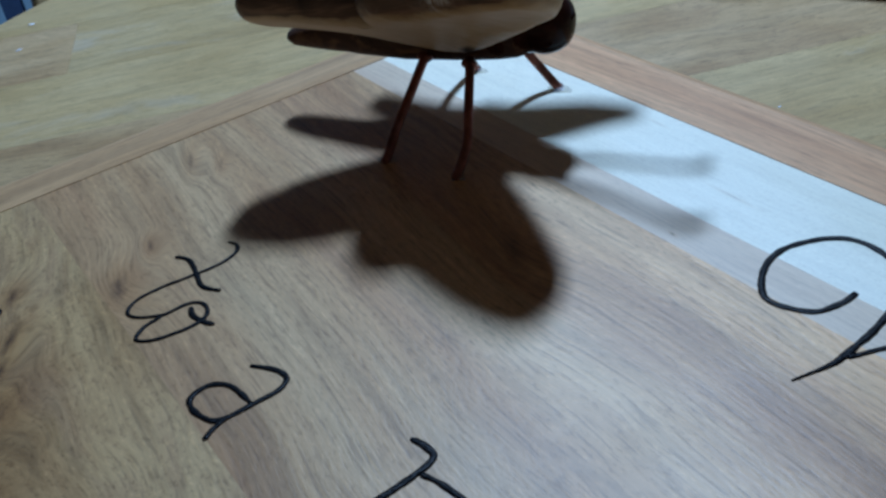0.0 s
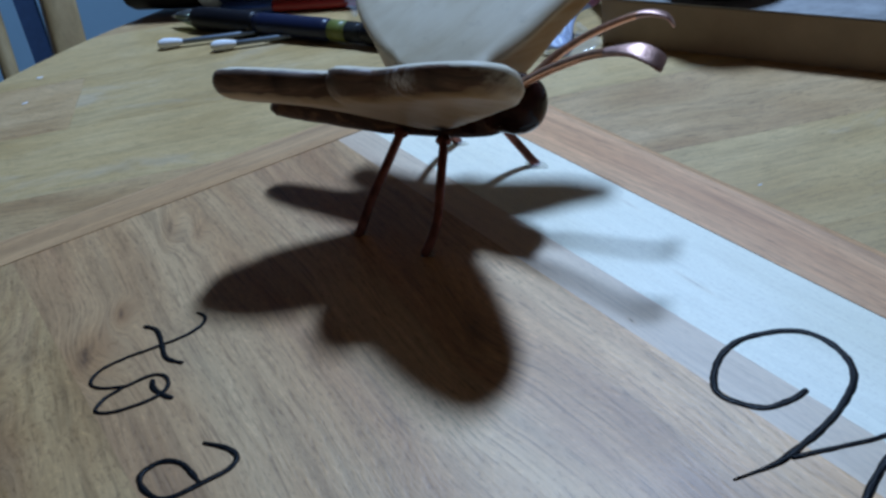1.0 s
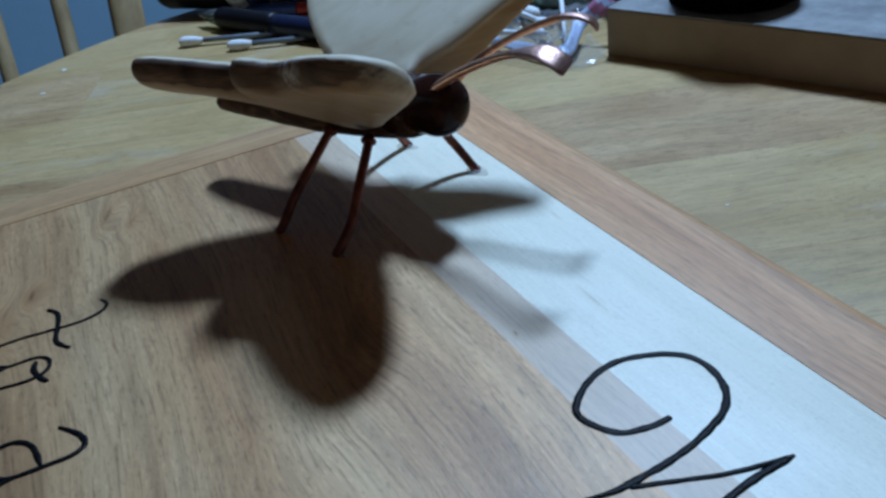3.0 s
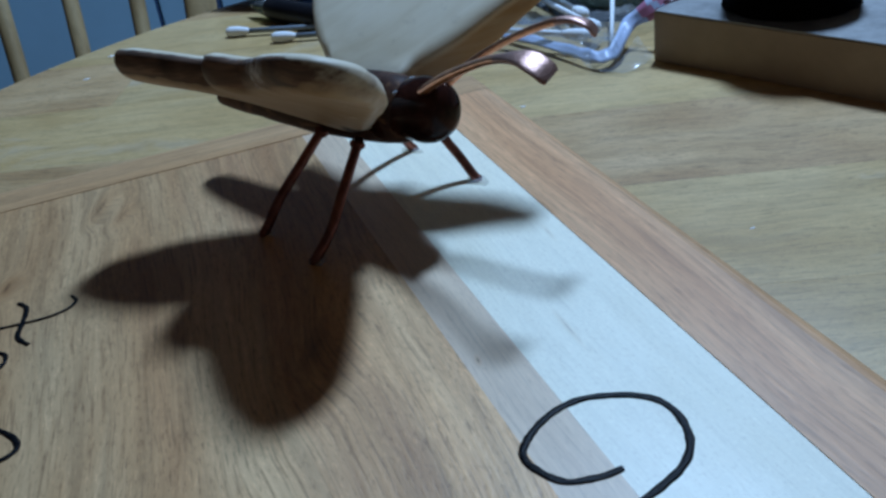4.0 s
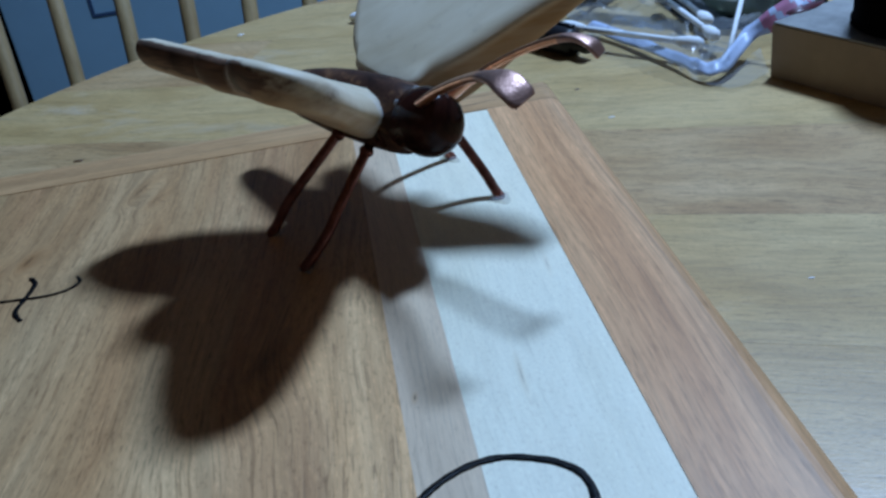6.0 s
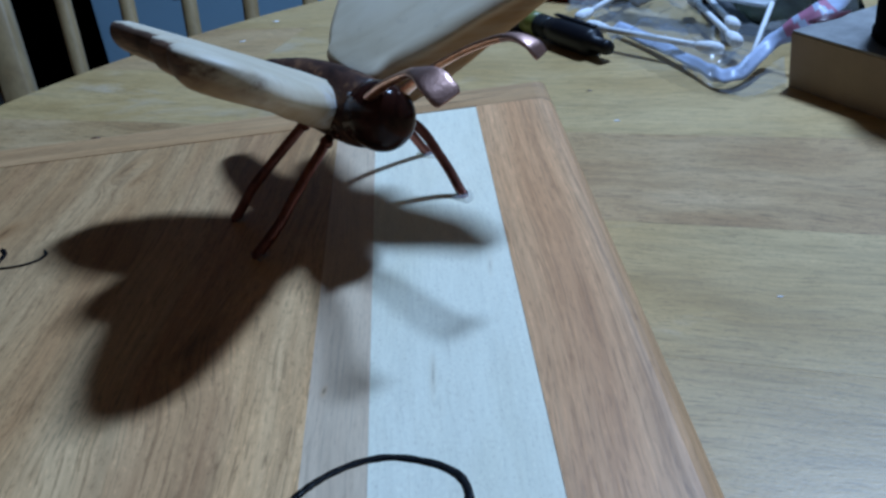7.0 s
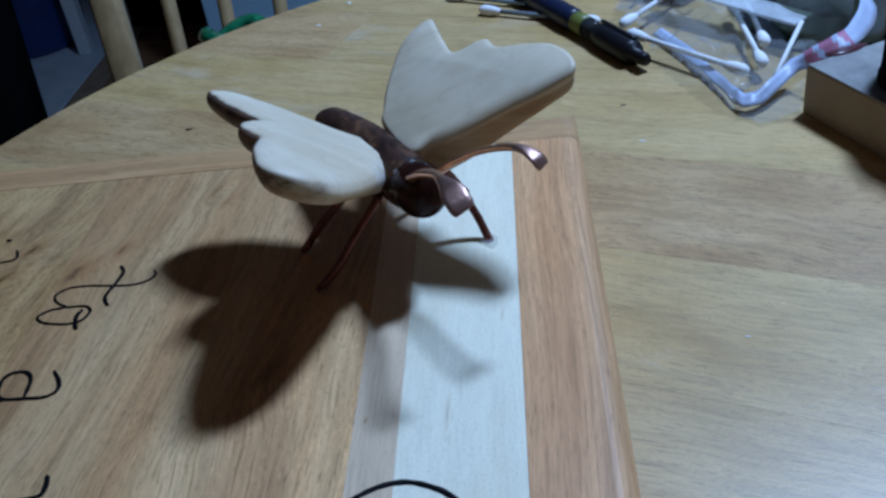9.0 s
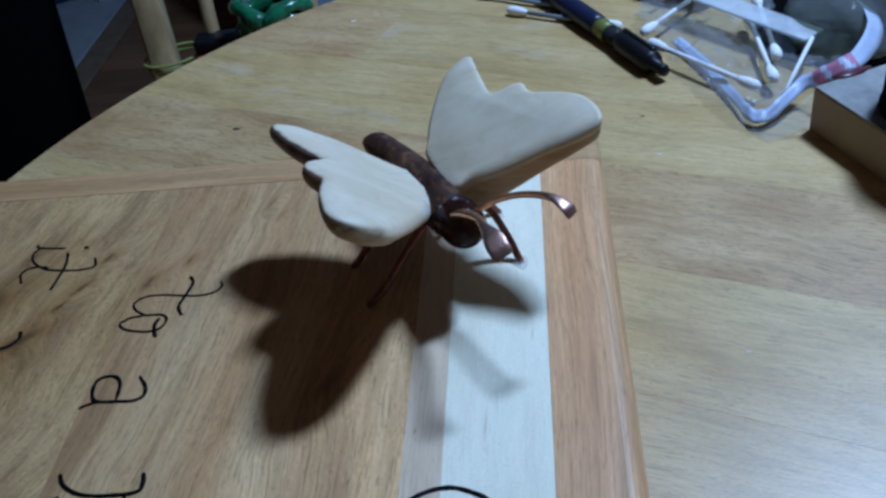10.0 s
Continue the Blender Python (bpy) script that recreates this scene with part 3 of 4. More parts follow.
letter([([(-227, -53.5), (-226, -55.5), (-214, -57)], 0.6), ([(-224, -55), (-227, -59.5), (-224, -65.5), (-217, -70), (-208, -71.5), (-201, -71.5), (-197, -69.5), (-199, -64.5)], 0.6),
        ([(-212, -60), (-210, -67), (-210, -76), (-210.5, -83)], 0.7), ([(-217, -68.5), (-224, -68.5), (-227, -72), (-224.5, -78)], 0.6), ([(-206, -57), (-204, -57.5)], 0.8)], "black burned script letters")
letter([([(-224, -113), (-218, -114.5), (-214, -113), (-212, -109.5), (-213, -106)], 0.8)], "black burned script letter")

# ---------------------------------------------------------------- the butterfly
HEAD_TURN = -62.5     # its heading, measured from the x axis
butterfly = thing("butterfly_figurine", "carved pale-winged wooden butterfly with copper legs on the plaque", "figurine", (-0.059, -0.078, 0.0), HEAD_TURN)


LEFT_WING = [(0.0070, -0.0020), (0.0114, 0.0026), (0.0174, 0.0069), (0.0240, 0.0118), (0.0306, 0.0173), (0.0355, 0.0228), (0.0402, 0.0284), (0.0420, 0.0337), (0.0413, 0.0383), (0.0383, 0.0421), (0.0329, 0.0426), (0.0240, 0.0411), (0.0140, 0.0380), (0.0075, 0.0365), (0.0035, 0.0385), (-0.0005, 0.0393),
             (-0.0045, 0.0370), (-0.0085, 0.0310), (-0.0125, 0.0318), (-0.0185, 0.0350), (-0.0270, 0.0388), (-0.0366, 0.0404), (-0.0403, 0.0389), (-0.0412, 0.0335), (-0.0390, 0.0248), (-0.0330, 0.0180), (-0.0230, 0.0105), (-0.0120, 0.0025), (-0.0080, -0.0020)]
RIGHT_WING = [(0.0105, 0.0035), (0.0142, 0.0100), (0.0180, 0.0145), (0.0218, 0.0195), (0.0255, 0.0260), (0.0290, 0.0320), (0.0330, 0.0380), (0.0359, 0.0430), (0.0368, 0.0468), (0.0352, 0.0496), (0.0300, 0.0512), (0.0240, 0.0514), (0.0176, 0.0504), (0.0085, 0.0466), (0.0018, 0.0430), (-0.0020, 0.0424), (-0.0065, 0.0428), (-0.0100, 0.0403), (-0.0123, 0.0364), (-0.0146, 0.0341), (-0.0190, 0.0345), (-0.0252, 0.0356), (-0.0340, 0.0376), (-0.0396, 0.0385), (-0.0431, 0.0354), (-0.0428, 0.0284), (-0.0385, 0.0220), (-0.0275, 0.0129), (-0.0180, 0.0076), (-0.0115, 0.0045)]


def wing(sign, outline, z0, rise, pitch, deep, profile, swell):
    """A thick carved wing: a flat top with a soft edge and a rounded-off underside; scorch marks its scalloped rim."""
    pts = [Vector((p.x, p.y)) for p in spline([(h, s, 0) for h, s in outline], 5, True)]
    n = len(pts)
    nrm = []
    for i in range(n):
        d = (pts[(i + 1) % n] - pts[i - 1]).normalized()
        nrm.append(Vector((d.y, -d.x)))
    if sum((pts[i] - Vector((0, 0.025))).dot(nrm[i]) for i in range(n)) < 0:
        nrm = [-q for q in nrm]
    T = 0.0044
    bm = bmesh.new()
    scorch = bm.verts.layers.float.new("scorch")
    under_shade = bm.verts.layers.float.new("under_shade")
    frost = bm.verts.layers.float.new("frost")
    crack = bm.verts.layers.float.new("crack")
    rings = []

    def thick(h, y):
        """How many times deeper the underside is at this place: most by the body, least at the nose and the tail."""
        def soft(v):
            v = max(0, min(1, v))
            return v * v * (3 - 2 * v)
        near = soft((0.030 - y) / 0.026)
        front = soft((h + 0.01) / 0.045)
        end = (1 - 0.16 * soft((-0.012 - h) / 0.022)) * (1 - 0.20 * front * (1 - near)) if swell else (1 - 0.62 * soft((y - 0.024) / 0.022)) * (1 + 0.30 * front)
        return end * (1 + deep * front * near) * (1 + (0.74 if swell else 0.35) * near * soft((0.036 - h) / 0.040) * soft((h + 0.034) / 0.034))

    def droop(h, y):
        """How far the front edge by the body hangs below the wing's plane."""
        a, b = max(0, min(1, (h - 0.006) / 0.018)), max(0, min(1, (0.036 - y) / 0.016))
        return 0.0018 * a * a * (3 - 2 * a) * b * b * (3 - 2 * b) if swell else 0.0

    for inset, w, mark in profile:
        ring = []
        for p, q in zip(pts, nrm):
            under = 1.0 if swell else max(0.3, min(1.0, (p.y - 0.003) / 0.026)) * (1 - 0.5 * max(0, min(1, (p.x - 0.004) / 0.016)))
            outer = max(0, min(1, (p.y - 0.026) / 0.006 if p.x < 0.02 else (p.y - 0.017) / 0.021))
            if w < 0:
                under *= 1 - 0.45 * outer
            if not swell and w > 0.6:
                fore_edge = max(0, min(1, p.x / 0.014))
                under = (1 + 0.45 * fore_edge) * (1 - 0.5 * fore_edge * max(0, min(1, (p.y - 0.036) / 0.008))) * max(0.35, min(1, p.y / 0.014))
            if swell and w > 0.1:
                under *= 1 - 0.45 * max(0, min(1, (p.x - 0.006) / 0.012))
            if swell and w > 0.8:
                under *= 1 - 0.6 * max(0, 1 - abs(p.x + 0.0075) / 0.010)
            if swell and w < -0.5:
                under *= 1 - 0.5 * max(0, min(1, (p.x - 0.026) / 0.010))
            hollow = 0.0024 * max(0, min(1, (p.x - 0.008) / 0.012)) * max(0, min(1, (0.035 - p.y) / 0.012)) * max(0, min(1, -w / 0.6)) if swell else 0.0
            r = p - q * (inset * under - swell * outer + hollow)
            v = bm.verts.new((r.x, r.y * sign, z0 + rise * r.y + pitch * r.x + (w * thick(r.x, r.y) if w < -0.2 else w) * T - droop(r.x, r.y)))
            edge = max(0, min(1, (p.y - 0.029) / 0.004)) * max(0, min(1, ((0.048 if swell else 0.027) - p.x) / (0.019 if swell else 0.016)))
            fore = max(0, min(1, (p.x - 0.004) / 0.007))
            v[scorch] = mark * edge
            if swell:
                v[frost] = max(0, min(1, 1.5 - 1.5 * math.hypot(p.x - 0.0180, (w - 0.15) * 0.0055) / 0.0062))
                v[crack] = max(max(0, 1 - abs(p.x + 0.0228) / 0.0020), max(0, 1 - abs(p.x + 0.0078) / 0.0020), 0.7 * max(0, 1 - abs(p.x - 0.0285) / 0.0018)) * edge * max(0, min(1, (w + 0.7) * 3)) * max(0, min(1, (0.9 - w) * 3))
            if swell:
                # Left wing: painted shade, growing below the rim's middle.
                v[under_shade] = 0.72 * max(0, min(1, (0.25 - w) / 0.5))
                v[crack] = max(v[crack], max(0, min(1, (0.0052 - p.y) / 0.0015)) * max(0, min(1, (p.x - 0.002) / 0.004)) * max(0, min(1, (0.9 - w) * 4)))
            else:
                # Right wing: painted shade on the front face, weaker towards the tip.
                v[under_shade] = fore * max(0, min(1, (0.92 - w) / 0.9)) * (1 - 0.55 * max(0, min(1, (p.y - 0.036) / 0.012)))
            ring.append(v)
        rings.append(ring)
    low, first = profile[0][1], rings[0]
    for k in (0.8, 0.6, 0.4, 0.2):
        ring = []
        for v in first:
            x, y = v.co.x * k, 0.018 + (abs(v.co.y) - 0.018) * k
            u = bm.verts.new((x, y * sign, z0 + rise * y + pitch * x + low * thick(x, y) * T - droop(x, y)))
            # The underside gets the painted shade evenly.
            u[under_shade] = 0.72
            ring.append(u)
        rings.insert(0, ring)
    high, last = profile[-1][1], rings[-1]
    for k in (0.85, 0.65, 0.45, 0.25) if swell else ():
        ring = []
        for v in last:
            x, y = v.co.x * k, 0.018 + (abs(v.co.y) - 0.018) * k
            ring.append(bm.verts.new((x, y * sign, z0 + rise * y + pitch * x + high * T - droop(x, y))))
        rings.append(ring)
    for r, q in zip(rings, rings[1:]):
        for k in range(n):
            bm.faces.new((r[k], r[(k + 1) % n], q[(k + 1) % n], q[k]))
    bm.faces.new(rings[0][::-1])
    bm.faces.new(rings[-1])
    return bm


ROUNDED = ((0.0085, -1.12, 0), (0.0062, -1.09, 0), (0.0042, -1.0, 0.12), (0.0024, -0.86, 0.3), (0.0009, -0.6, 0.65), (0.0001, -0.25, 1), (0.0, 0.10, 1), (0.0004, 0.45, 1), (0.0011, 0.74, 0.8), (0.0021, 0.92, 0.3), (0.0036, 1.02, 0), (0.0054, 1.16, 0))
UNDERCUT = ((0.0095, -1.55, 0), (0.0075, -1.48, 0), (0.0058, -1.28, 0.1), (0.0046, -0.90, 0.4), (0.0034, -0.45, 0.9), (0.0024, 0.0, 1), (0.0014, 0.30, 1), (0.0007, 0.50, 0.8), (0.0006, 0.64, 0.4), (0.0010, 0.77, 0.1), (0.0018, 0.88, 0), (0.0030, 0.97, 0))
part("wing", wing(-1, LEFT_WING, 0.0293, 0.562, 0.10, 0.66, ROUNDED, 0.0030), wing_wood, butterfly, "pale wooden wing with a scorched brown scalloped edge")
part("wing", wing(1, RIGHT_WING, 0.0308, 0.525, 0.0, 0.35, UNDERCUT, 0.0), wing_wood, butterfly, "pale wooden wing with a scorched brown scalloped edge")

body_rows = [(-0.0593, 0.0010, 0.0006, 0.0226), (-0.0584, 0.0030, 0.0018, 0.0226), (-0.0560, 0.0046, 0.0030, 0.0228), (-0.0510, 0.0056, 0.0044, 0.0238), (-0.0430, 0.0062, 0.0058, 0.0248), (-0.0380, 0.0062, 0.0062, 0.0252), (-0.0330, 0.0066, 0.0072, 0.0257), (-0.0240, 0.0070, 0.0083, 0.0266), (-0.0180, 0.0072, 0.0091, 0.0271),
             (-0.0080, 0.0075, 0.0095, 0.0282), (0.0020, 0.0077, 0.0097, 0.0290), (0.0110, 0.0077, 0.0095, 0.0299), (0.0165, 0.0076, 0.0090, 0.0305), (0.0205, 0.0068, 0.0078, 0.0309), (0.0230, 0.0050, 0.0055, 0.0311)]
path = [Vector((h, -0.0015 * max(0, -h) / 0.058, z)) for h, _, _, z in body_rows]
part("body", sweep(path, [r[1] for r in body_rows], [r[2] for r in body_rows], (0, 1, 0), 28), walnut, butterfly, "mottled dark walnut body")
head_rows = [(0.0095, 0.0066, 0.0286), (0.0110, 0.0077, 0.0288), (0.0150, 0.0078, 0.0294), (0.0185, 0.0076, 0.0300), (0.0215, 0.0077, 0.0305), (0.0250, 0.0079, 0.0309), (0.0285, 0.0073, 0.0311), (0.0312, 0.0058, 0.0311), (0.0327, 0.0036, 0.0311), (0.0333, 0.0012, 0.0311)]
rows = spline([(h, r, z) for h, r, z in head_rows], 3)
part("head", sweep([Vector((p.x, 0.0008 * max(0, min(1, (p.x - 0.012) / 0.01)), p.z + 0.0006 * max(0, min(1, (p.x - 0.012) / 0.01)))) for p in rows], [p.y for p in rows], [p.y * (1.0 + 0.08 * max(0, min(1, (p.x - 0.018) / 0.006))) for p in rows], (0, 1, 0), 32), lacquer, butterfly, "glossy dark lacquered head")


def leg(top, knee, shin, foot, dab_size):
    t, f = Vector(top), Vector(foot)
    out = Vector((f.x - shin[0], f.y - shin[1], 0)).normalized()
    pts = spline([t, knee, shin, f + Vector((0, 0, 0.0012)), f + out * 0.0018 + Vector((0, 0, 0.0008))], 6)
    n = len(pts)
    r = [0.00135 if i < n - 6 else 0.00135 - 0.0005 * (i - n + 6) / 6 for i in range(n)]
    ob = part("leg", sweep(pts, r, r, None, 12), copper_dark, butterfly, "bent reddish copper wire leg")
    nub = t.lerp(f, 0.06)
    bm = turned([(0, 0.0008), (0.3, 0.0016), (0.7, 0.0016), (1, 0.0008)], nub - Vector((0.0022, 0, 0)), nub + Vector((0.0022, 0, 0)), 10)
    part("loop", bm, copper_dark, ob)
    dab = [(math.cos(a) * dab_size * (1 + 0.25 * math.sin(2 * a + f.x * 900)), math.sin(a) * dab_size * 0.72 * (1 + 0.2 * math.cos(3 * a))) for a in [2 * math.pi * i / 18 for i in range(18)]]
    bm = bmesh.new()
    rows = [[bm.verts.new((f.x + out.x * 0.001 + x * k, f.y + y * k, z)) for x, y in dab] for k, z in ((1.0, 0.0), (0.9, 0.0004), (0.6, 0.0008), (0.2, 0.001))]
    for a, b in zip(rows, rows[1:]):
        for i in range(18):
            bm.faces.new((a[i], a[(i + 1) % 18], b[(i + 1) % 18], b[i]))
    bm.faces.new(rows[-1])
    part("glue_dab", bm, film_glue, ob, "clear dried glue dab")


bm = sweep([Vector((h, 0.0036 - 0.045 * h + 0.00015 * math.sin(h * 900), 0.0350 + 0.045 * h + 0.00015 * math.sin(h * 1300))) for h in [-0.0098 + 0.0013 * i for i in range(17)]], [0.0006 + 0.00015 * math.sin(i * 2.1) for i in range(17)], [0.0008] * 17, None, 8)
part("glue_line", bm, black_plastic, butterfly, "dark glue line along the wing joint")
film_glue = make_clear("dried_glue", (0.97, 0.96, 0.92), 0.30, 0.06)
leg((-0.0089, -0.0050, 0.0231), (-0.0101, -0.0163, 0.0142), (-0.0113, -0.0232, 0.0082), (-0.0126, -0.0288, 0.0), 0.0026)
leg((0.0044, -0.0048, 0.0222), (0.0088, -0.0175, 0.0128), (0.0112, -0.0252, 0.0064), (0.0110, -0.0316, 0.0), 0.0026)
leg((0.0038, 0.0054, 0.0237), (0.0057, 0.0178, 0.0193), (0.0120, 0.0224, 0.0086), (0.0176, 0.0236, 0.0), 0.0042)
leg((-0.0091, 0.0051, 0.0235), (-0.0146, 0.0165, 0.0178), (-0.0149, 0.0250, 0.0100), (-0.0131, 0.0300, 0.0), 0.0034)


def antenna(points, side, flare, start):
    pts = spline(points, 12)
    n = len(pts)
    w, t = [], []
    for i in range(n):
        u = i / (n - 1)
        grow = max(0, min(1, (u - start) / 0.32))
        blunt = 1 - max(0, (u - 0.90) / 0.10) ** 2 * 0.22
        w.append((0.0014 + 0.0009 * max(0, 1 - u / 0.35) + flare * grow * grow * (3 - 2 * grow)) * blunt)
        t.append(0.0009 + 0.0004 * max(0, 1 - u / 0.35) - 0.00045 * grow)
    bm = sweep(pts, w, t, side, 12, None, 3.0)
    for f in bm.faces:
        c = f.calc_center_median()
        f.material_index = 1 if c.x > pts[int(n * (start + 0.04))].x else 0
    ob = part("antenna", bm, [copper, copper_pale], butterfly, "flattened hammered copper antenna")
    r = Vector(points[0])
    part("pin", turned([(0, 0.0006), (0.3, 0.0013), (0.7, 0.0013), (1, 0.0006)], r + Vector((0, -0.002, 0.0012)), r + Vector((0, 0.002, 0.0012)), 10), copper_dark, ob)


antenna([(0.0212, -0.0022, 0.0338), (0.0335, -0.0016, 0.0417), (0.0450, -0.0016, 0.0471), (0.0530, -0.0032, 0.0500), (0.0602, -0.0040, 0.0514), (0.0648, -0.0043, 0.0502), (0.0673, -0.0036, 0.0480)], (0, 1, 0.26), 0.0020, 0.45)
antenna([(0.0265, 0.0040, 0.0352), (0.0312, 0.0098, 0.0404), (0.0378, 0.0140, 0.0450), (0.0462, 0.0172, 0.0492), (0.0542, 0.0196, 0.0518), (0.0596, 0.0210, 0.0512), (0.0615, 0.0222, 0.0486)], (-0.35, 1, 0), 0.0011, 0.60)
for x, y, z, size in ((0.0196, -0.0030, 0.0366, 0.0013), (0.0222, 0.0006, 0.0385, 0.0016), (0.0252, 0.0028, 0.0384, 0.0014)):
    bm = bmesh.new()
    bmesh.ops.create_icosphere(bm, subdivisions=3, radius=size)
    for v in bm.verts:
        v.co = Vector((x, y, z)) + Vector((v.co.x * 1.5, v.co.y * 1.2, v.co.z * 0.7)) * (1 + 0.3 * noise.noise(v.co * 800 + Vector((x * 900, 0, 0))))
    part("glue_bead", bm, film_glue, butterfly, "clear dried glue bead")


# ---------------------------------------------------------------- clutter on the table
def swab(a, b, label, lift=0.0, shaft=None):
    a, b = Vector((*a, TABLE_Z + 0.0028 + lift)), Vector((*b, TABLE_Z + 0.0028 + lift))
    d = (b - a).normalized()
    ob = thing("cotton_swab", label, "cotton swab", tuple(a), group="cotton swabs")
    L = (b - a).length
    o = Vector((0, 0, 0))
    part("stick", turned([(0, 0.0014), (1, 0.0014)], o + d * 0.004, d * (L - 0.004), 10), shaft or paper_stick, ob)
    prof = [(0, 0.0008), (0.06, 0.0021), (0.2, 0.0029), (0.5, 0.0029), (0.8, 0.0022), (1, 0.0014)]
    part("cotton_tip", turned(prof, o, d * 0.014, 14), cotton, ob)
    part("cotton_tip", turned(prof, d * L, d * (L - 0.014), 14), cotton, ob)


IN_BAG, BY_PEN = "white cotton swab lying inside the clear bag", "white cotton swab with a slate plastic stick by the pen"
slate = plain("slate_plastic", (0.19, 0.22, 0.25), 0.45)
swab((0.0400, 0.1210), (0.0862, 0.0630), IN_BAG, 0.006)
swab((0.0375, 0.1290), (0.0850, 0.1860), IN_BAG, 0.007)
swab((0.0944, 0.0690), (0.0955, 0.1435), IN_BAG, 0.006)
swab((0.1010, 0.0930), (0.1050, 0.1675), IN_BAG, 0.005)
swab((-0.0555, 0.2190), (0.0080, 0.1810), BY_PEN, 0.0, slate)
swab((-0.0360, 0.1900), (0.0290, 0.1540), BY_PEN, 0.0, slate)

stick = thing("thin_stick", "thin white stick leaning on the bag", "stick", (0.0941, 0.0575, TABLE_Z))
part("shaft", turned([(0, 0.0011), (1, 0.0011)], (0, 0, 0.0012), (0.0241, 0.0400, 0.0152), 8), paper_stick, stick)

# pen
e1, e2 = Vector((0.0450, 0.0915, TABLE_Z + 0.0062)), Vector((-0.0345, 0.2500, TABLE_Z + 0.0066))
pen = thing("ballpoint_pen", "black and navy click ballpoint pen with a lime label", "pen", tuple(e1))
d = (e2 - e1)
part("grip", turned([(0.0, 0.0028), (0.01, 0.0034), (0.055, 0.0034), (0.06, 0.0056), (0.075, 0.0064), (0.20, 0.0064), (0.235, 0.0058), (0.24, 0.0052)], (0, 0, 0), d, 22), black_plastic, pen, "black plastic cap end")
part("window", turned([(0, 0.0054), (1, 0.0055)], d * 0.24, d * 0.298, 20), film_ink, pen, "clear plastic section")
part("refill", turned([(0, 0.0022), (1, 0.0022)], d * 0.23, d * 0.31, 10), navy_plastic, pen)
part("label_band", turned([(0, 0.0056), (1, 0.0056)], d * 0.298, d * 0.358, 20), lime_label, pen, "lime green label")
part("barrel", turned([(0, 0.0056), (0.1, 0.0062), (0.9, 0.0062), (1, 0.0060)], d * 0.358, d * 0.64, 22), navy_plastic, pen, "dark navy barrel")
part("rubber_grip", turned([(0, 0.0061), (0.06, 0.0068), (0.3, 0.0065), (0.7, 0.0067), (0.94, 0.0064), (1, 0.0054)], d * 0.64, d * 0.90, 22), black_plastic, pen, "black rubber grip")
part("tip", turned([(0, 0.0052), (0.35, 0.0043), (0.75, 0.0024), (0.85, 0.0012), (1, 0.0008)], d * 0.90, d, 18), film_grey, pen, "smoky clear writing tip")
part("refill_tip", turned([(0, 0.0018), (0.8, 0.0014), (1, 0.0006)], d * 0.905, d * 1.004, 10), steel, pen, "metal refill point")
side = d.normalized().cross(Vector((0, 0, 1)))
part("clip", sweep([d * s + Vector((0, 0, 0.0068)) + side * 0.002 for s in (0.07, 0.09, 0.15, 0.21, 0.235)], [0.0014] * 5, [0.0007] * 5, tuple(side), 8), black_plastic, pen, "black pocket clip")

# glue tube with a black cap
a, b = Vector((-0.044, 0.302, TABLE_Z + 0.019)), Vector((0.090, 0.182, TABLE_Z + 0.019))
tube = thing("glue_tube", "white and blue printed tube with black cap on table", "tube", tuple(a))
d = b - a
part("cap", turned([(0, 0.010), (0.02, 0.0155), (0.04, 0.017), (0.28, 0.0185), (0.285, 0.0185)], Vector(), d, 28), black_plastic, tube, "black plastic cap")
part("collar", turned([(0, 0.0180), (0.3, 0.0188), (1, 0.0188)], d * 0.285, d * 0.36, 28), white_tube, tube)
part("band", turned([(0, 0.0189), (1, 0.0189)], d * 0.36, d * 0.44, 28), blue_print, tube, "blue printed band")
part("sleeve", turned([(0, 0.0186), (0.8, 0.0186), (1, 0.0150)], d * 0.44, d, 28), white_tube, tube)

red_pen = thing("red_marker", "red plastic marker with a blue end lying beside the tube", "marker", (-0.0030, 0.2405, TABLE_Z + 0.0040))
d = Vector((0.062, -0.0565, 0))
part("barrel", turned([(0, 0.0036), (0.03, 0.0039), (0.95, 0.0039), (1, 0.003)], d * 0.32, d, 18), red_plastic, red_pen)
part("cap", turned([(0, 0.003), (0.1, 0.0040), (1, 0.0040)], -d * 0.06, d * 0.32, 18), blue_print, red_pen, "dark blue cap")

# clear bag with a printed edge
bag = thing("plastic_bag", "open clear plastic bag with a lilac printed edge holding cotton swabs", "plastic bag", (0.1, 0.12, TABLE_Z))
edge_pts = [(0.0552, 0.1293, -0.0255), (0.0664, 0.0963, -0.0255), (0.0745, 0.0628, -0.025), (0.0774, 0.0476, -0.0245), (0.0821, 0.0419, -0.024), (0.0905, 0.0457, -0.0228), (0.1045, 0.0601, -0.0195), (0.1116, 0.0532, -0.0125), (0.1217, 0.0517, -0.0062), (0.1338, 0.0655, -0.0058), (0.1433, 0.0844, -0.0058), (0.1464, 0.1032, -0.006), (0.1432, 0.1211, -0.0062), (0.1335, 0.138, -0.0064)]
edge = spline([(x - 0.1, y - 0.12, z - TABLE_Z) for x, y, z in edge_pts], 8)
bm = bmesh.new()
cols = []
for i, p in enumerate(edge):
    s = i / (len(edge) - 1)
    inward = (Vector((0.005, 0.0, p.z)) - p).normalized() * 0.8 + Vector((0, 0, 0.5 + 0.12 * math.sin(i * 0.35)))
    wide = 0.0058 + 0.0046 * min(1, s * 1.7)
    cols.append([bm.verts.new(p + inward * wide * k + Vector((0, 0, 0.0003 * math.sin(i * 0.8 + 2 * k)))) for k in (-0.5, -0.17, 0.17, 0.5)])
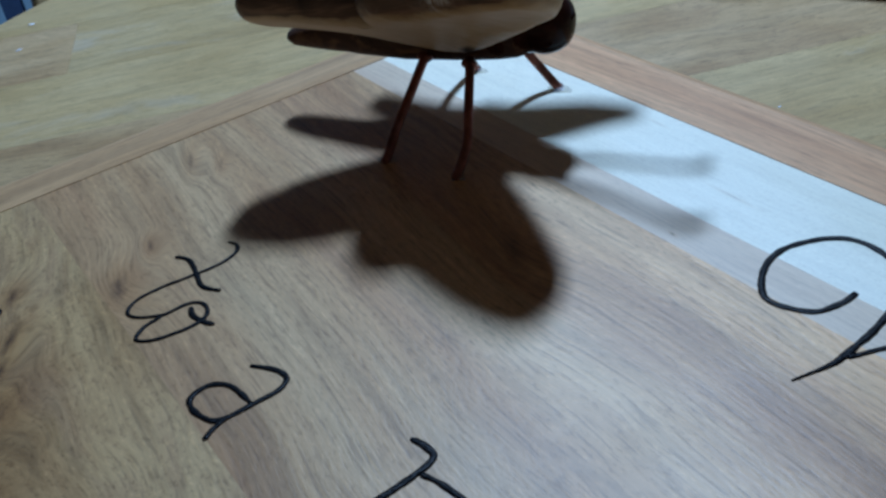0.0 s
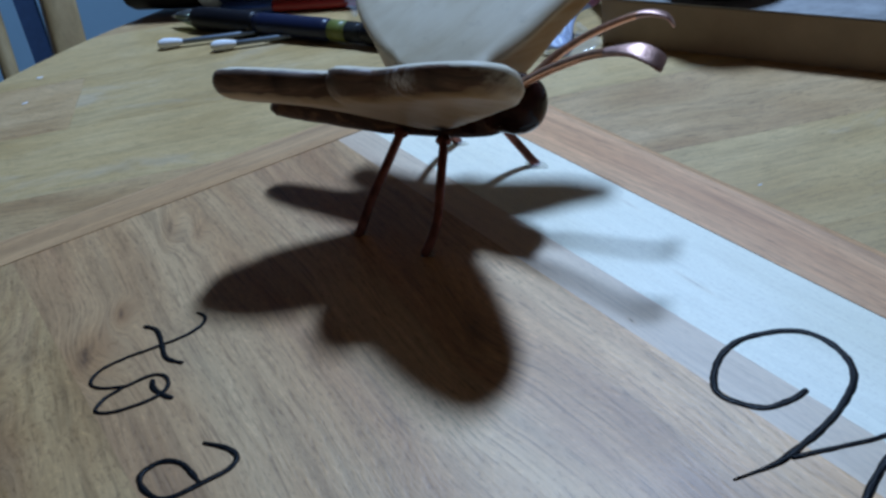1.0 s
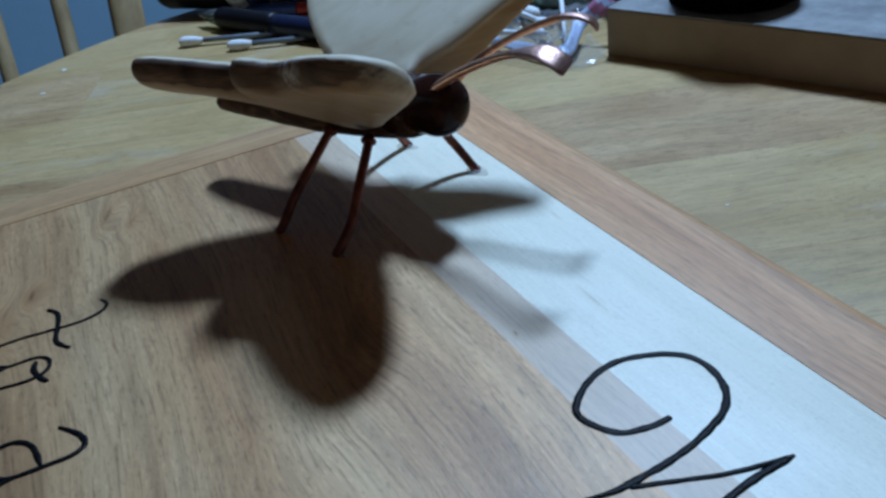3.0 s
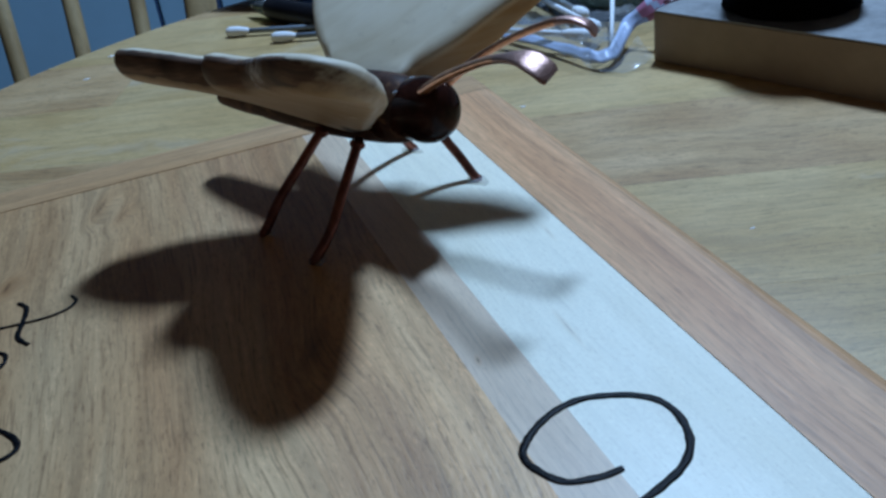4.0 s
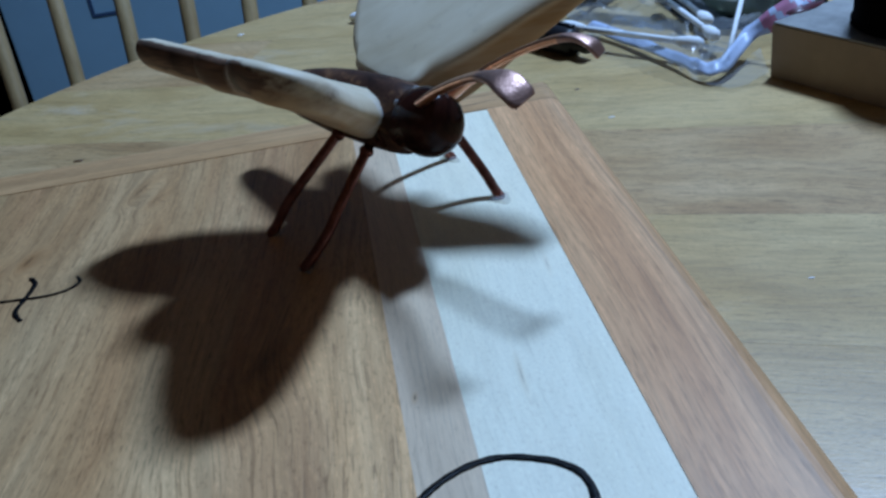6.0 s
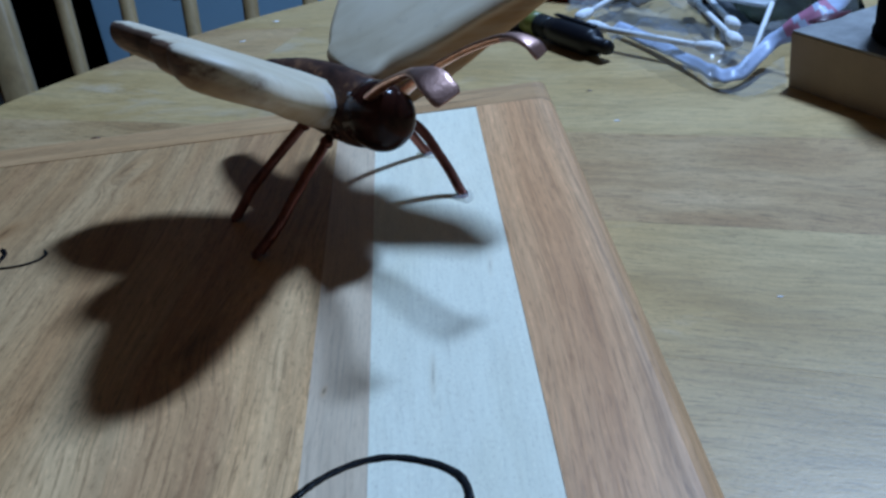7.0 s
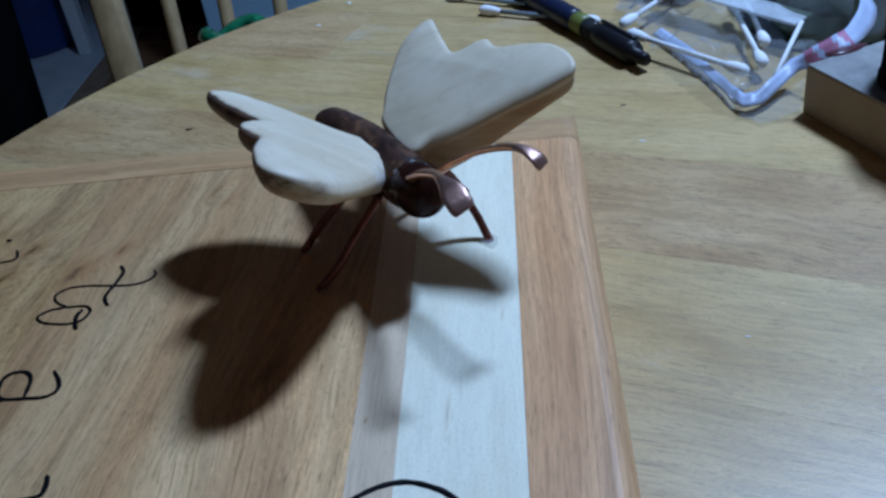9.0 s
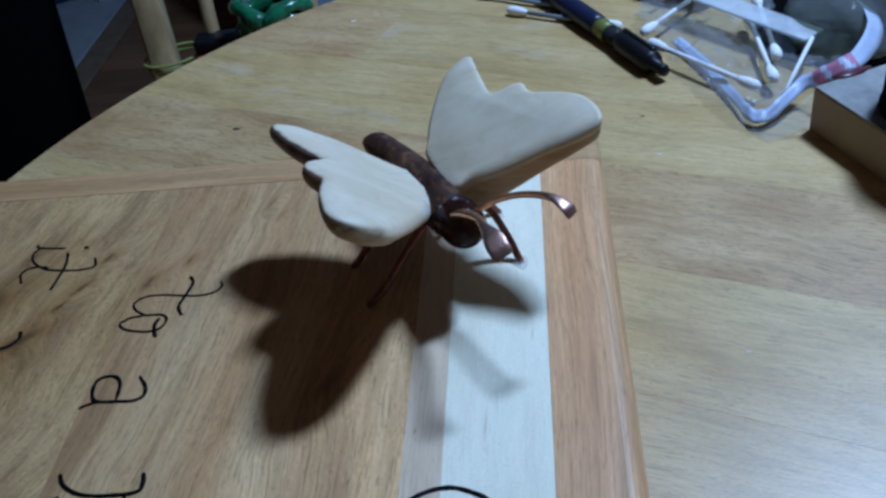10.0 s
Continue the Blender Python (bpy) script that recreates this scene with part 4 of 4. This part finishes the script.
for i, (u, v) in enumerate(zip(cols, cols[1:])):
    for k in range(3):
        f = bm.faces.new((u[k], u[k + 1], v[k + 1], v[k]))
        f.material_index = 1 if 53 <= i <= 66 and (i + k) % 6 < 4 else 0
ob = part("printed_edge", bm, [lilac, pink_print], bag, "lilac and pink printed edge")
ob.modifiers.new("thick", "SOLIDIFY").thickness = 0.0003
BAG_OUTLINE = [(0.044, 0.128), (0.055, 0.092), (0.067, 0.050), (0.076, 0.034), (0.084, 0.034), (0.097, 0.051), (0.115, 0.069), (0.135, 0.071), (0.15, 0.10), (0.165, 0.14), (0.17, 0.235), (0.06, 0.235), (0.035, 0.16)]
LIP_OUTLINE = [(0.076, 0.038), (0.0825, 0.0275), (0.095, 0.030), (0.1025, 0.033), (0.106, 0.045), (0.113, 0.066), (0.095, 0.049)]


def within(outline):
    def test(x, y):
        odd = False
        for (x0, y0), (x1, y1) in zip(outline, outline[1:] + outline[:1]):
            if (y0 > y) != (y1 > y) and x < x0 + (x1 - x0) * (y - y0) / (y1 - y0):
                odd = not odd
        return odd
    return test


def film_sheet(x0, x1, y0, y1, height, seed, keep):
    bm = bmesh.new()
    nx, ny = 66, 66
    grid = {}
    for i in range(nx + 1):
        for j in range(ny + 1):
            x, y = x0 + (x1 - x0) * i / nx, y0 + (y1 - y0) * j / ny
            if not keep(x, y):
                continue
            q = Vector((x * 38 + seed, y * 38, seed))
            z = height * (0.5 + 0.5 * noise.noise(q) + 0.55 * abs(noise.noise(q * 1.9)) - 0.5 * abs(noise.noise(q * 3.1 + Vector((3, 1, 2)))) + 0.08 * abs(noise.noise(q * 7.1)))
            grid[i, j] = bm.verts.new((x - 0.1, y - 0.12, max(0.0008, z)))
    for i in range(nx):
        for j in range(ny):
            c = [grid.get(k) for k in ((i, j), (i + 1, j), (i + 1, j + 1), (i, j + 1))]
            if all(c):
                bm.faces.new(c)
    return bm


sheet = part("film", film_sheet(0.03, 0.175, 0.03, 0.24, 0.013, 3.1, within(BAG_OUTLINE)), film_clear, bag, "crumpled clear film")
sheet.modifiers.new("thick", "SOLIDIFY").thickness = 0.0002
lip = part("lip", film_sheet(0.070, 0.118, 0.024, 0.070, 0.0035, 8.2, within(LIP_OUTLINE)), film_clear, bag, "crumpled clear film")
lip.modifiers.new("thick", "SOLIDIFY").thickness = 0.0002

flap = [(0.0225 + 0.0105 * math.cos(a) * (0.9 + 0.1 * math.sin(3 * a)), -0.0735 + 0.0035 * math.cos(a) + 0.0034 * math.sin(a)) for a in [2 * math.pi * i / 20 for i in range(20)]]
part("flap", flat_prism(flap, 0.0222, 0.0228), maroon_print, bag, "dark red printed flap")
strip = thing("plastic_strip", "frosted flat plastic strip lying across the bag", "plastic strip", (0.091, 0.133, TABLE_Z + 0.0165))
part("blade", box_bm((-0.044, -0.0078, -0.0008), (0.044, 0.0078, 0.0008), 0.0006, None, pose(0, 0, 0, 0, 2, -49)), film_milky, strip, "frosted plastic")

pouch = thing("black_pouch", "flat black cloth pouch lying under the clear bag", "pouch", (0.135, 0.14, TABLE_Z))
ring = spline([(-0.034, -0.020, 0), (-0.016, -0.043, 0), (0.010, -0.053, 0), (0.026, -0.042, 0), (0.040, 0.005, 0), (0.036, 0.048, 0), (-0.024, 0.046, 0)], 5, True)
part("cloth", flat_prism([(p.x, p.y) for p in ring], 0.0, 0.0040, 0.0012), black_matte, pouch)
lump = thing("plastic_cup", "crumpled smoky grey clear plastic cup in the bag", "plastic cup", (0.139, 0.124, TABLE_Z + 0.0042))
bm = bmesh.new()
bmesh.ops.create_uvsphere(bm, u_segments=36, v_segments=18, radius=1)
for v in bm.verts:
    q = v.co.copy()
    k = 1 + 0.14 * noise.noise(q * 1.7 + Vector((4, 1, 7))) + 0.05 * noise.noise(q * 5)
    v.co = Vector((q.x * 0.027 * k, q.y * 0.036 * k, max(0, q.z) * 0.024 * k + 0.001))
part("shell", bm, film_grey, lump, "smoky clear plastic")

# board with a black disc on it
CORNER = Vector((0.1036, 0.0370))
along = Vector((0.396, -0.918))
board = thing("wooden_board", "thick board with tan sides and a pale scuffed top", "board", (CORNER.x, CORNER.y, TABLE_Z), math.degrees(math.atan2(along.y, along.x)))
part("slab", box_bm((0, 0, 0), (0.24, 0.15, 0.0217), 0.0004), board_side, board, "tan board sides", smooth=False)
part("face", box_bm((0.0003, 0.0003, 0.0217), (0.2397, 0.1497, 0.0225), 0.0002), board_top, board, "pale scuffed top", smooth=False)
disc = thing("black_jar", "glossy black round jar standing on the board", "jar", (0.1515, 0.0085, TABLE_Z + 0.0225))
part("shell", turned([(0, 0.0262), (0.02, 0.0276), (0.06, 0.0278), (0.09, 0.0270), (0.9, 0.0266), (0.97, 0.0256), (1, 0.0230)], (0, 0, 0), (0, 0, 0.040), 48), black_matte, disc)

# crumbs
for x, y, size, mat, label in ((-0.133, 0.200, 0.0011, cotton, "tiny white crumb on the table"), (-0.118, 0.232, 0.0012, cotton, "tiny white crumb on the table"), (0.034, 0.025, 0.0009, cotton, "tiny white crumb on the table"),
                               (-0.181, 0.079, 0.0015, knot_mat, "tiny dark wood sliver on the table"), (0.049, -0.105, 0.0007, cotton, "tiny white crumb on the table"), (0.03, 0.06, 0.0009, knot_mat, "tiny dark wood sliver on the table")):
    bm = bmesh.new()
    bmesh.ops.create_icosphere(bm, subdivisions=2, radius=size)
    for v in bm.verts:
        v.co *= 1 + 0.5 * noise.noise(v.co * 900 + Vector((x * 99, y * 99, 0)))
        v.co = Vector((v.co.x * 1.5, v.co.y * 0.6, max(v.co.z * 0.4, 0)))
    ob = part("crumb", bm, mat, None)
    ob.location = (x, y, TABLE_Z)
    tagged(ob, label, "crumb")

# ---------------------------------------------------------------- beyond the table
P0, STEP, LEAN_Y, FAN = Vector((-0.4557, 0.6749)), Vector((0.0637, 0.004)), 0.4038, 0.0389
SEAT_Z, TOP_Z = -0.33, 0.22
chair = thing("dining_chair", "light wooden spindle-back chair facing the table", "chair", (P0.x, P0.y, FLOOR_Z))
base = Vector((P0.x, P0.y, FLOOR_Z))


def at_back(i, z):
    """A place on the leaning, fanned back; below the seat the posts go straight down."""
    lift = max(z, SEAT_Z)
    return Vector((P0.x + STEP.x * i + FAN * (i - 3.5) * lift, P0.y + STEP.y * i + LEAN_Y * lift, z)) - base


for i in (-0.1, 7):
    zs = [FLOOR_Z, -0.5, SEAT_Z, -0.1, TOP_Z]
    part("post", sweep([at_back(i, z) for z in zs], [0.012, 0.0145, 0.0158, 0.0158, 0.014], [0.011, 0.013, 0.0138, 0.013, 0.011], (STEP.x, STEP.y, 0), 12, None, 4.0), chair_wood, chair)
for i in range(1, 7):
    zs = [SEAT_Z - 0.02, -0.25, -0.12, 0.05, TOP_Z - 0.03]
    part("spindle", sweep([at_back(i, z) for z in zs], [0.0062, 0.0074, 0.0078, 0.0074, 0.0060], [0.0062, 0.0074, 0.0078, 0.0074, 0.0060], (STEP.x, STEP.y, 0), 14), chair_wood, chair)
rail = [at_back(i, TOP_Z - 0.01) for i in (-0.4, 2, 5, 7.4)]
part("top_rail", sweep(rail, [0.03] * 4, [0.010] * 4, (0, 0, 1), 14, None, 4.0), chair_wood, chair)
sd = Vector((STEP.x, STEP.y, 0)).normalized()
fwd = Vector((sd.y, -sd.x, 0))
c = at_back(3.5, SEAT_Z)
m = Matrix.Translation(c) @ Matrix(((sd.x, fwd.x, 0, 0), (sd.y, fwd.y, 0, 0), (0, 0, 1, 0), (0, 0, 0, 1)))
part("seat", box_bm((-0.21, -0.02, -0.035), (0.21, 0.38, 0.0), 0.008, None, m), chair_wood, chair)
for u in (-0.18, 0.18):
    q = m @ Vector((u, 0.34, -0.035))
    part("leg", turned([(0, 0.012), (0.6, 0.018), (1, 0.014)], (q.x, q.y, 0), q, 14), chair_wood, chair)

# things on the chair's seat
pile = thing("cord_bundle", "tangled shiny dark green cord bundle on the chair seat", "cord", (-0.292, 0.565, SEAT_Z))
r2 = random.Random(3)
for k in range(12):
    ph, wide = r2.uniform(0, 6), r2.uniform(0.85, 1.1)
    pts = [Vector((0.036 * wide * math.cos(a + ph) * (0.85 + 0.15 * math.sin(2 * a + k)), 0.024 * math.sin(a + ph), 0.014 + 0.0132 * k + 0.006 * (k > 0) * math.sin(3 * a + k))) for a in [2 * math.pi * i / 28 for i in range(28)]]
    girth = [0.0080 * (1 + 0.18 * math.sin(i * 1.3 + k)) for i in range(29)]
    part("coil", sweep(pts + [pts[0]], girth, girth, None, 10), green_cord, pile)
tin = thing("tin_box", "dull red box with a dark lid on the chair seat", "box", (-0.361, 0.572, SEAT_Z), 4)
part("body", box_bm((-0.026, -0.022, 0), (0.028, 0.022, 0.110), 0.003), red_plastic, tin, "dull red sides")
part("lid", box_bm((-0.027, -0.004, 0.110), (0.030, 0.024, 0.126), 0.003), black_plastic, tin, "dark lid")
loop = thing("cord_loop", "yellow-green cord looped twice round the chair post", "cord", (-0.418, 0.584, SEAT_Z))
bm = bmesh.new()
for k in (0, 1):
    pts = [Vector(((0.036 - 0.004 * k) * math.cos(a), 0.021 * math.sin(a), 0.106 - 0.006 * k + 0.003 * math.sin(a + 0.8) + 0.003 * math.cos(a))) for a in [2 * math.pi * i / 36 for i in range(37)]]
    sweep(pts, [0.0017] * 37, [0.0017] * 37, None, 8, bm)
sweep([Vector((0.030, -0.010, 0.104)), Vector((0.035, -0.012, 0.05)), Vector((0.030, -0.008, 0.001))], [0.0016] * 3, [0.0016] * 3, None, 8, bm)
part("cord", bm, lime_cord, loop)

# blue freezer cabinet behind the chair
cab = thing("blue_cabinet", "pale blue painted cabinet with panel doors standing by the wall", "cabinet", (0, 1.70, FLOOR_Z))
# Carcass in the shade colour, so the gaps between doors read dark.
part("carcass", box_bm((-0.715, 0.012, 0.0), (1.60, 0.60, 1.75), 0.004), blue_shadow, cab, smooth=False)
for xa, xb in ((-0.715, -0.017), (-0.009, 0.074), (0.114, 0.80), (0.806, 1.60)):
    part("door", box_bm((xa, 0.0, 0.0), (xb, 0.0115, 1.75), 0.003), blue_paint, cab, smooth=False)
# Panel outline in the same painted shade colour.
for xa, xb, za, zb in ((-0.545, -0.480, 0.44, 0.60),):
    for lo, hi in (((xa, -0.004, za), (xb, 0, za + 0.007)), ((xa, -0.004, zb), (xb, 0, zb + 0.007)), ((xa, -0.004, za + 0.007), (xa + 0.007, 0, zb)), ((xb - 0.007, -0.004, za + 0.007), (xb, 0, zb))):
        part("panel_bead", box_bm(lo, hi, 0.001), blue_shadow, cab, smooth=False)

bin_ob = thing("waste_bin", "dark blue bag-lined bin standing on the floor", "bin", (-1.42, 2.25, FLOOR_Z))
part("liner", turned([(0, 0.12), (0.05, 0.15), (0.6, 0.17), (0.9, 0.18), (1, 0.165)], (0, 0, 0), (0, 0, 0.5), 28), bin_blue, bin_ob)
part("rim", turned([(0, 0.166), (0.3, 0.176), (0.7, 0.176), (1, 0.160)], (0, 0, 0.49), (0, 0, 0.525), 28), bin_blue, bin_ob, "folded liner rim")
post = thing("white_pole", "slim pale painted pole standing on the floor", "pole", (-1.222, 2.13, FLOOR_Z + 0.008))
part("shaft", box_bm((-0.018, -0.018, 0), (0.018, 0.018, 1.4), 0.003), white_paint, post, smooth=False)
dark = thing("dark_curtain", "black cloth hanging beside the cabinet", "curtain", (-0.98, 2.30, FLOOR_Z))
bm = bmesh.new()
cols = [[bm.verts.new((-0.16 + 0.42 * i / 40, 0.02 * math.sin(i * 0.9), z)) for z in (0.0, 0.6, 1.2, 1.9)] for i in range(41)]
for u, v in zip(cols, cols[1:]):
    for k in range(3):
        bm.faces.new((u[k], v[k], v[k + 1], u[k + 1]))
part("cloth", bm, black_matte, dark).modifiers.new("thick", "SOLIDIFY").thickness = 0.004
coat = thing("black_coat", "black cloth coat draped over a chair by the table", "coat", (-0.62, 0.62, FLOOR_Z))
bm = bmesh.new()
rows = []
for z, k in ((0.0, 1.0), (0.3, 0.99), (0.6, 1.0), (0.8, 1.0), (1.0, 0.96), (1.08, 0.85)):
    rows.append([bm.verts.new((-0.208 + 0.07 * (z - 0.45) + 0.23 * k * math.copysign(abs(math.cos(a)) ** 0.5, math.cos(a)) + 0.004 * math.sin(9 * a + z * 4), 0.16 * k * math.copysign(abs(math.sin(a)) ** 0.6, math.sin(a)) + 0.012 * math.sin(7 * a), z)) for a in [2 * math.pi * i / 48 for i in range(48)]])
for u, v in zip(rows, rows[1:]):
    for i in range(48):
        bm.faces.new((u[i], u[(i + 1) % 48], v[(i + 1) % 48], v[i]))
bm.faces.new(rows[-1])
part("cloth", bm, black_matte, coat)
rug = thing("floor_mat", "pale blue-grey mat lying on the brown floor", "mat", (-1.6, 2.2, FLOOR_Z))
part("pad", box_bm((-0.6, -0.70, 0), (0.435, 0.45, 0.008), 0.003), mat_grey, rug, smooth=False)
part("edging", box_bm((0.4355, -0.70, 0), (0.50, 0.45, 0.006), 0.002), tan_edge, rug, "tan edging strip", smooth=False)

# floor planks
n = 0
shared = {}
for row in range(39):
    y0 = Y0 + row * 0.12
    x = X0 + (row % 3) * 0.23 - 0.46
    while x < X1:
        xa, x1 = max(x, X0), min(x + 0.70, X1)
        key = round(x1 - xa, 3)
        if key > 0.01 and y0 + 0.12 <= Y1 + 0.1:
            if key not in shared:
                bm = box_bm((0, 0.0006, -0.012), (x1 - xa - 0.001, 0.1194, 0.0), 0.001)
                me = bpy.data.meshes.new("plank")
                bm.to_mesh(me)
                bm.free()
                me.materials.append(floor_wood)
                shared[key] = me
            ob = new("plank", shared[key])
            ob.location = (xa, y0, FLOOR_Z)
            ob.parent = floor_ob
        x += 0.70
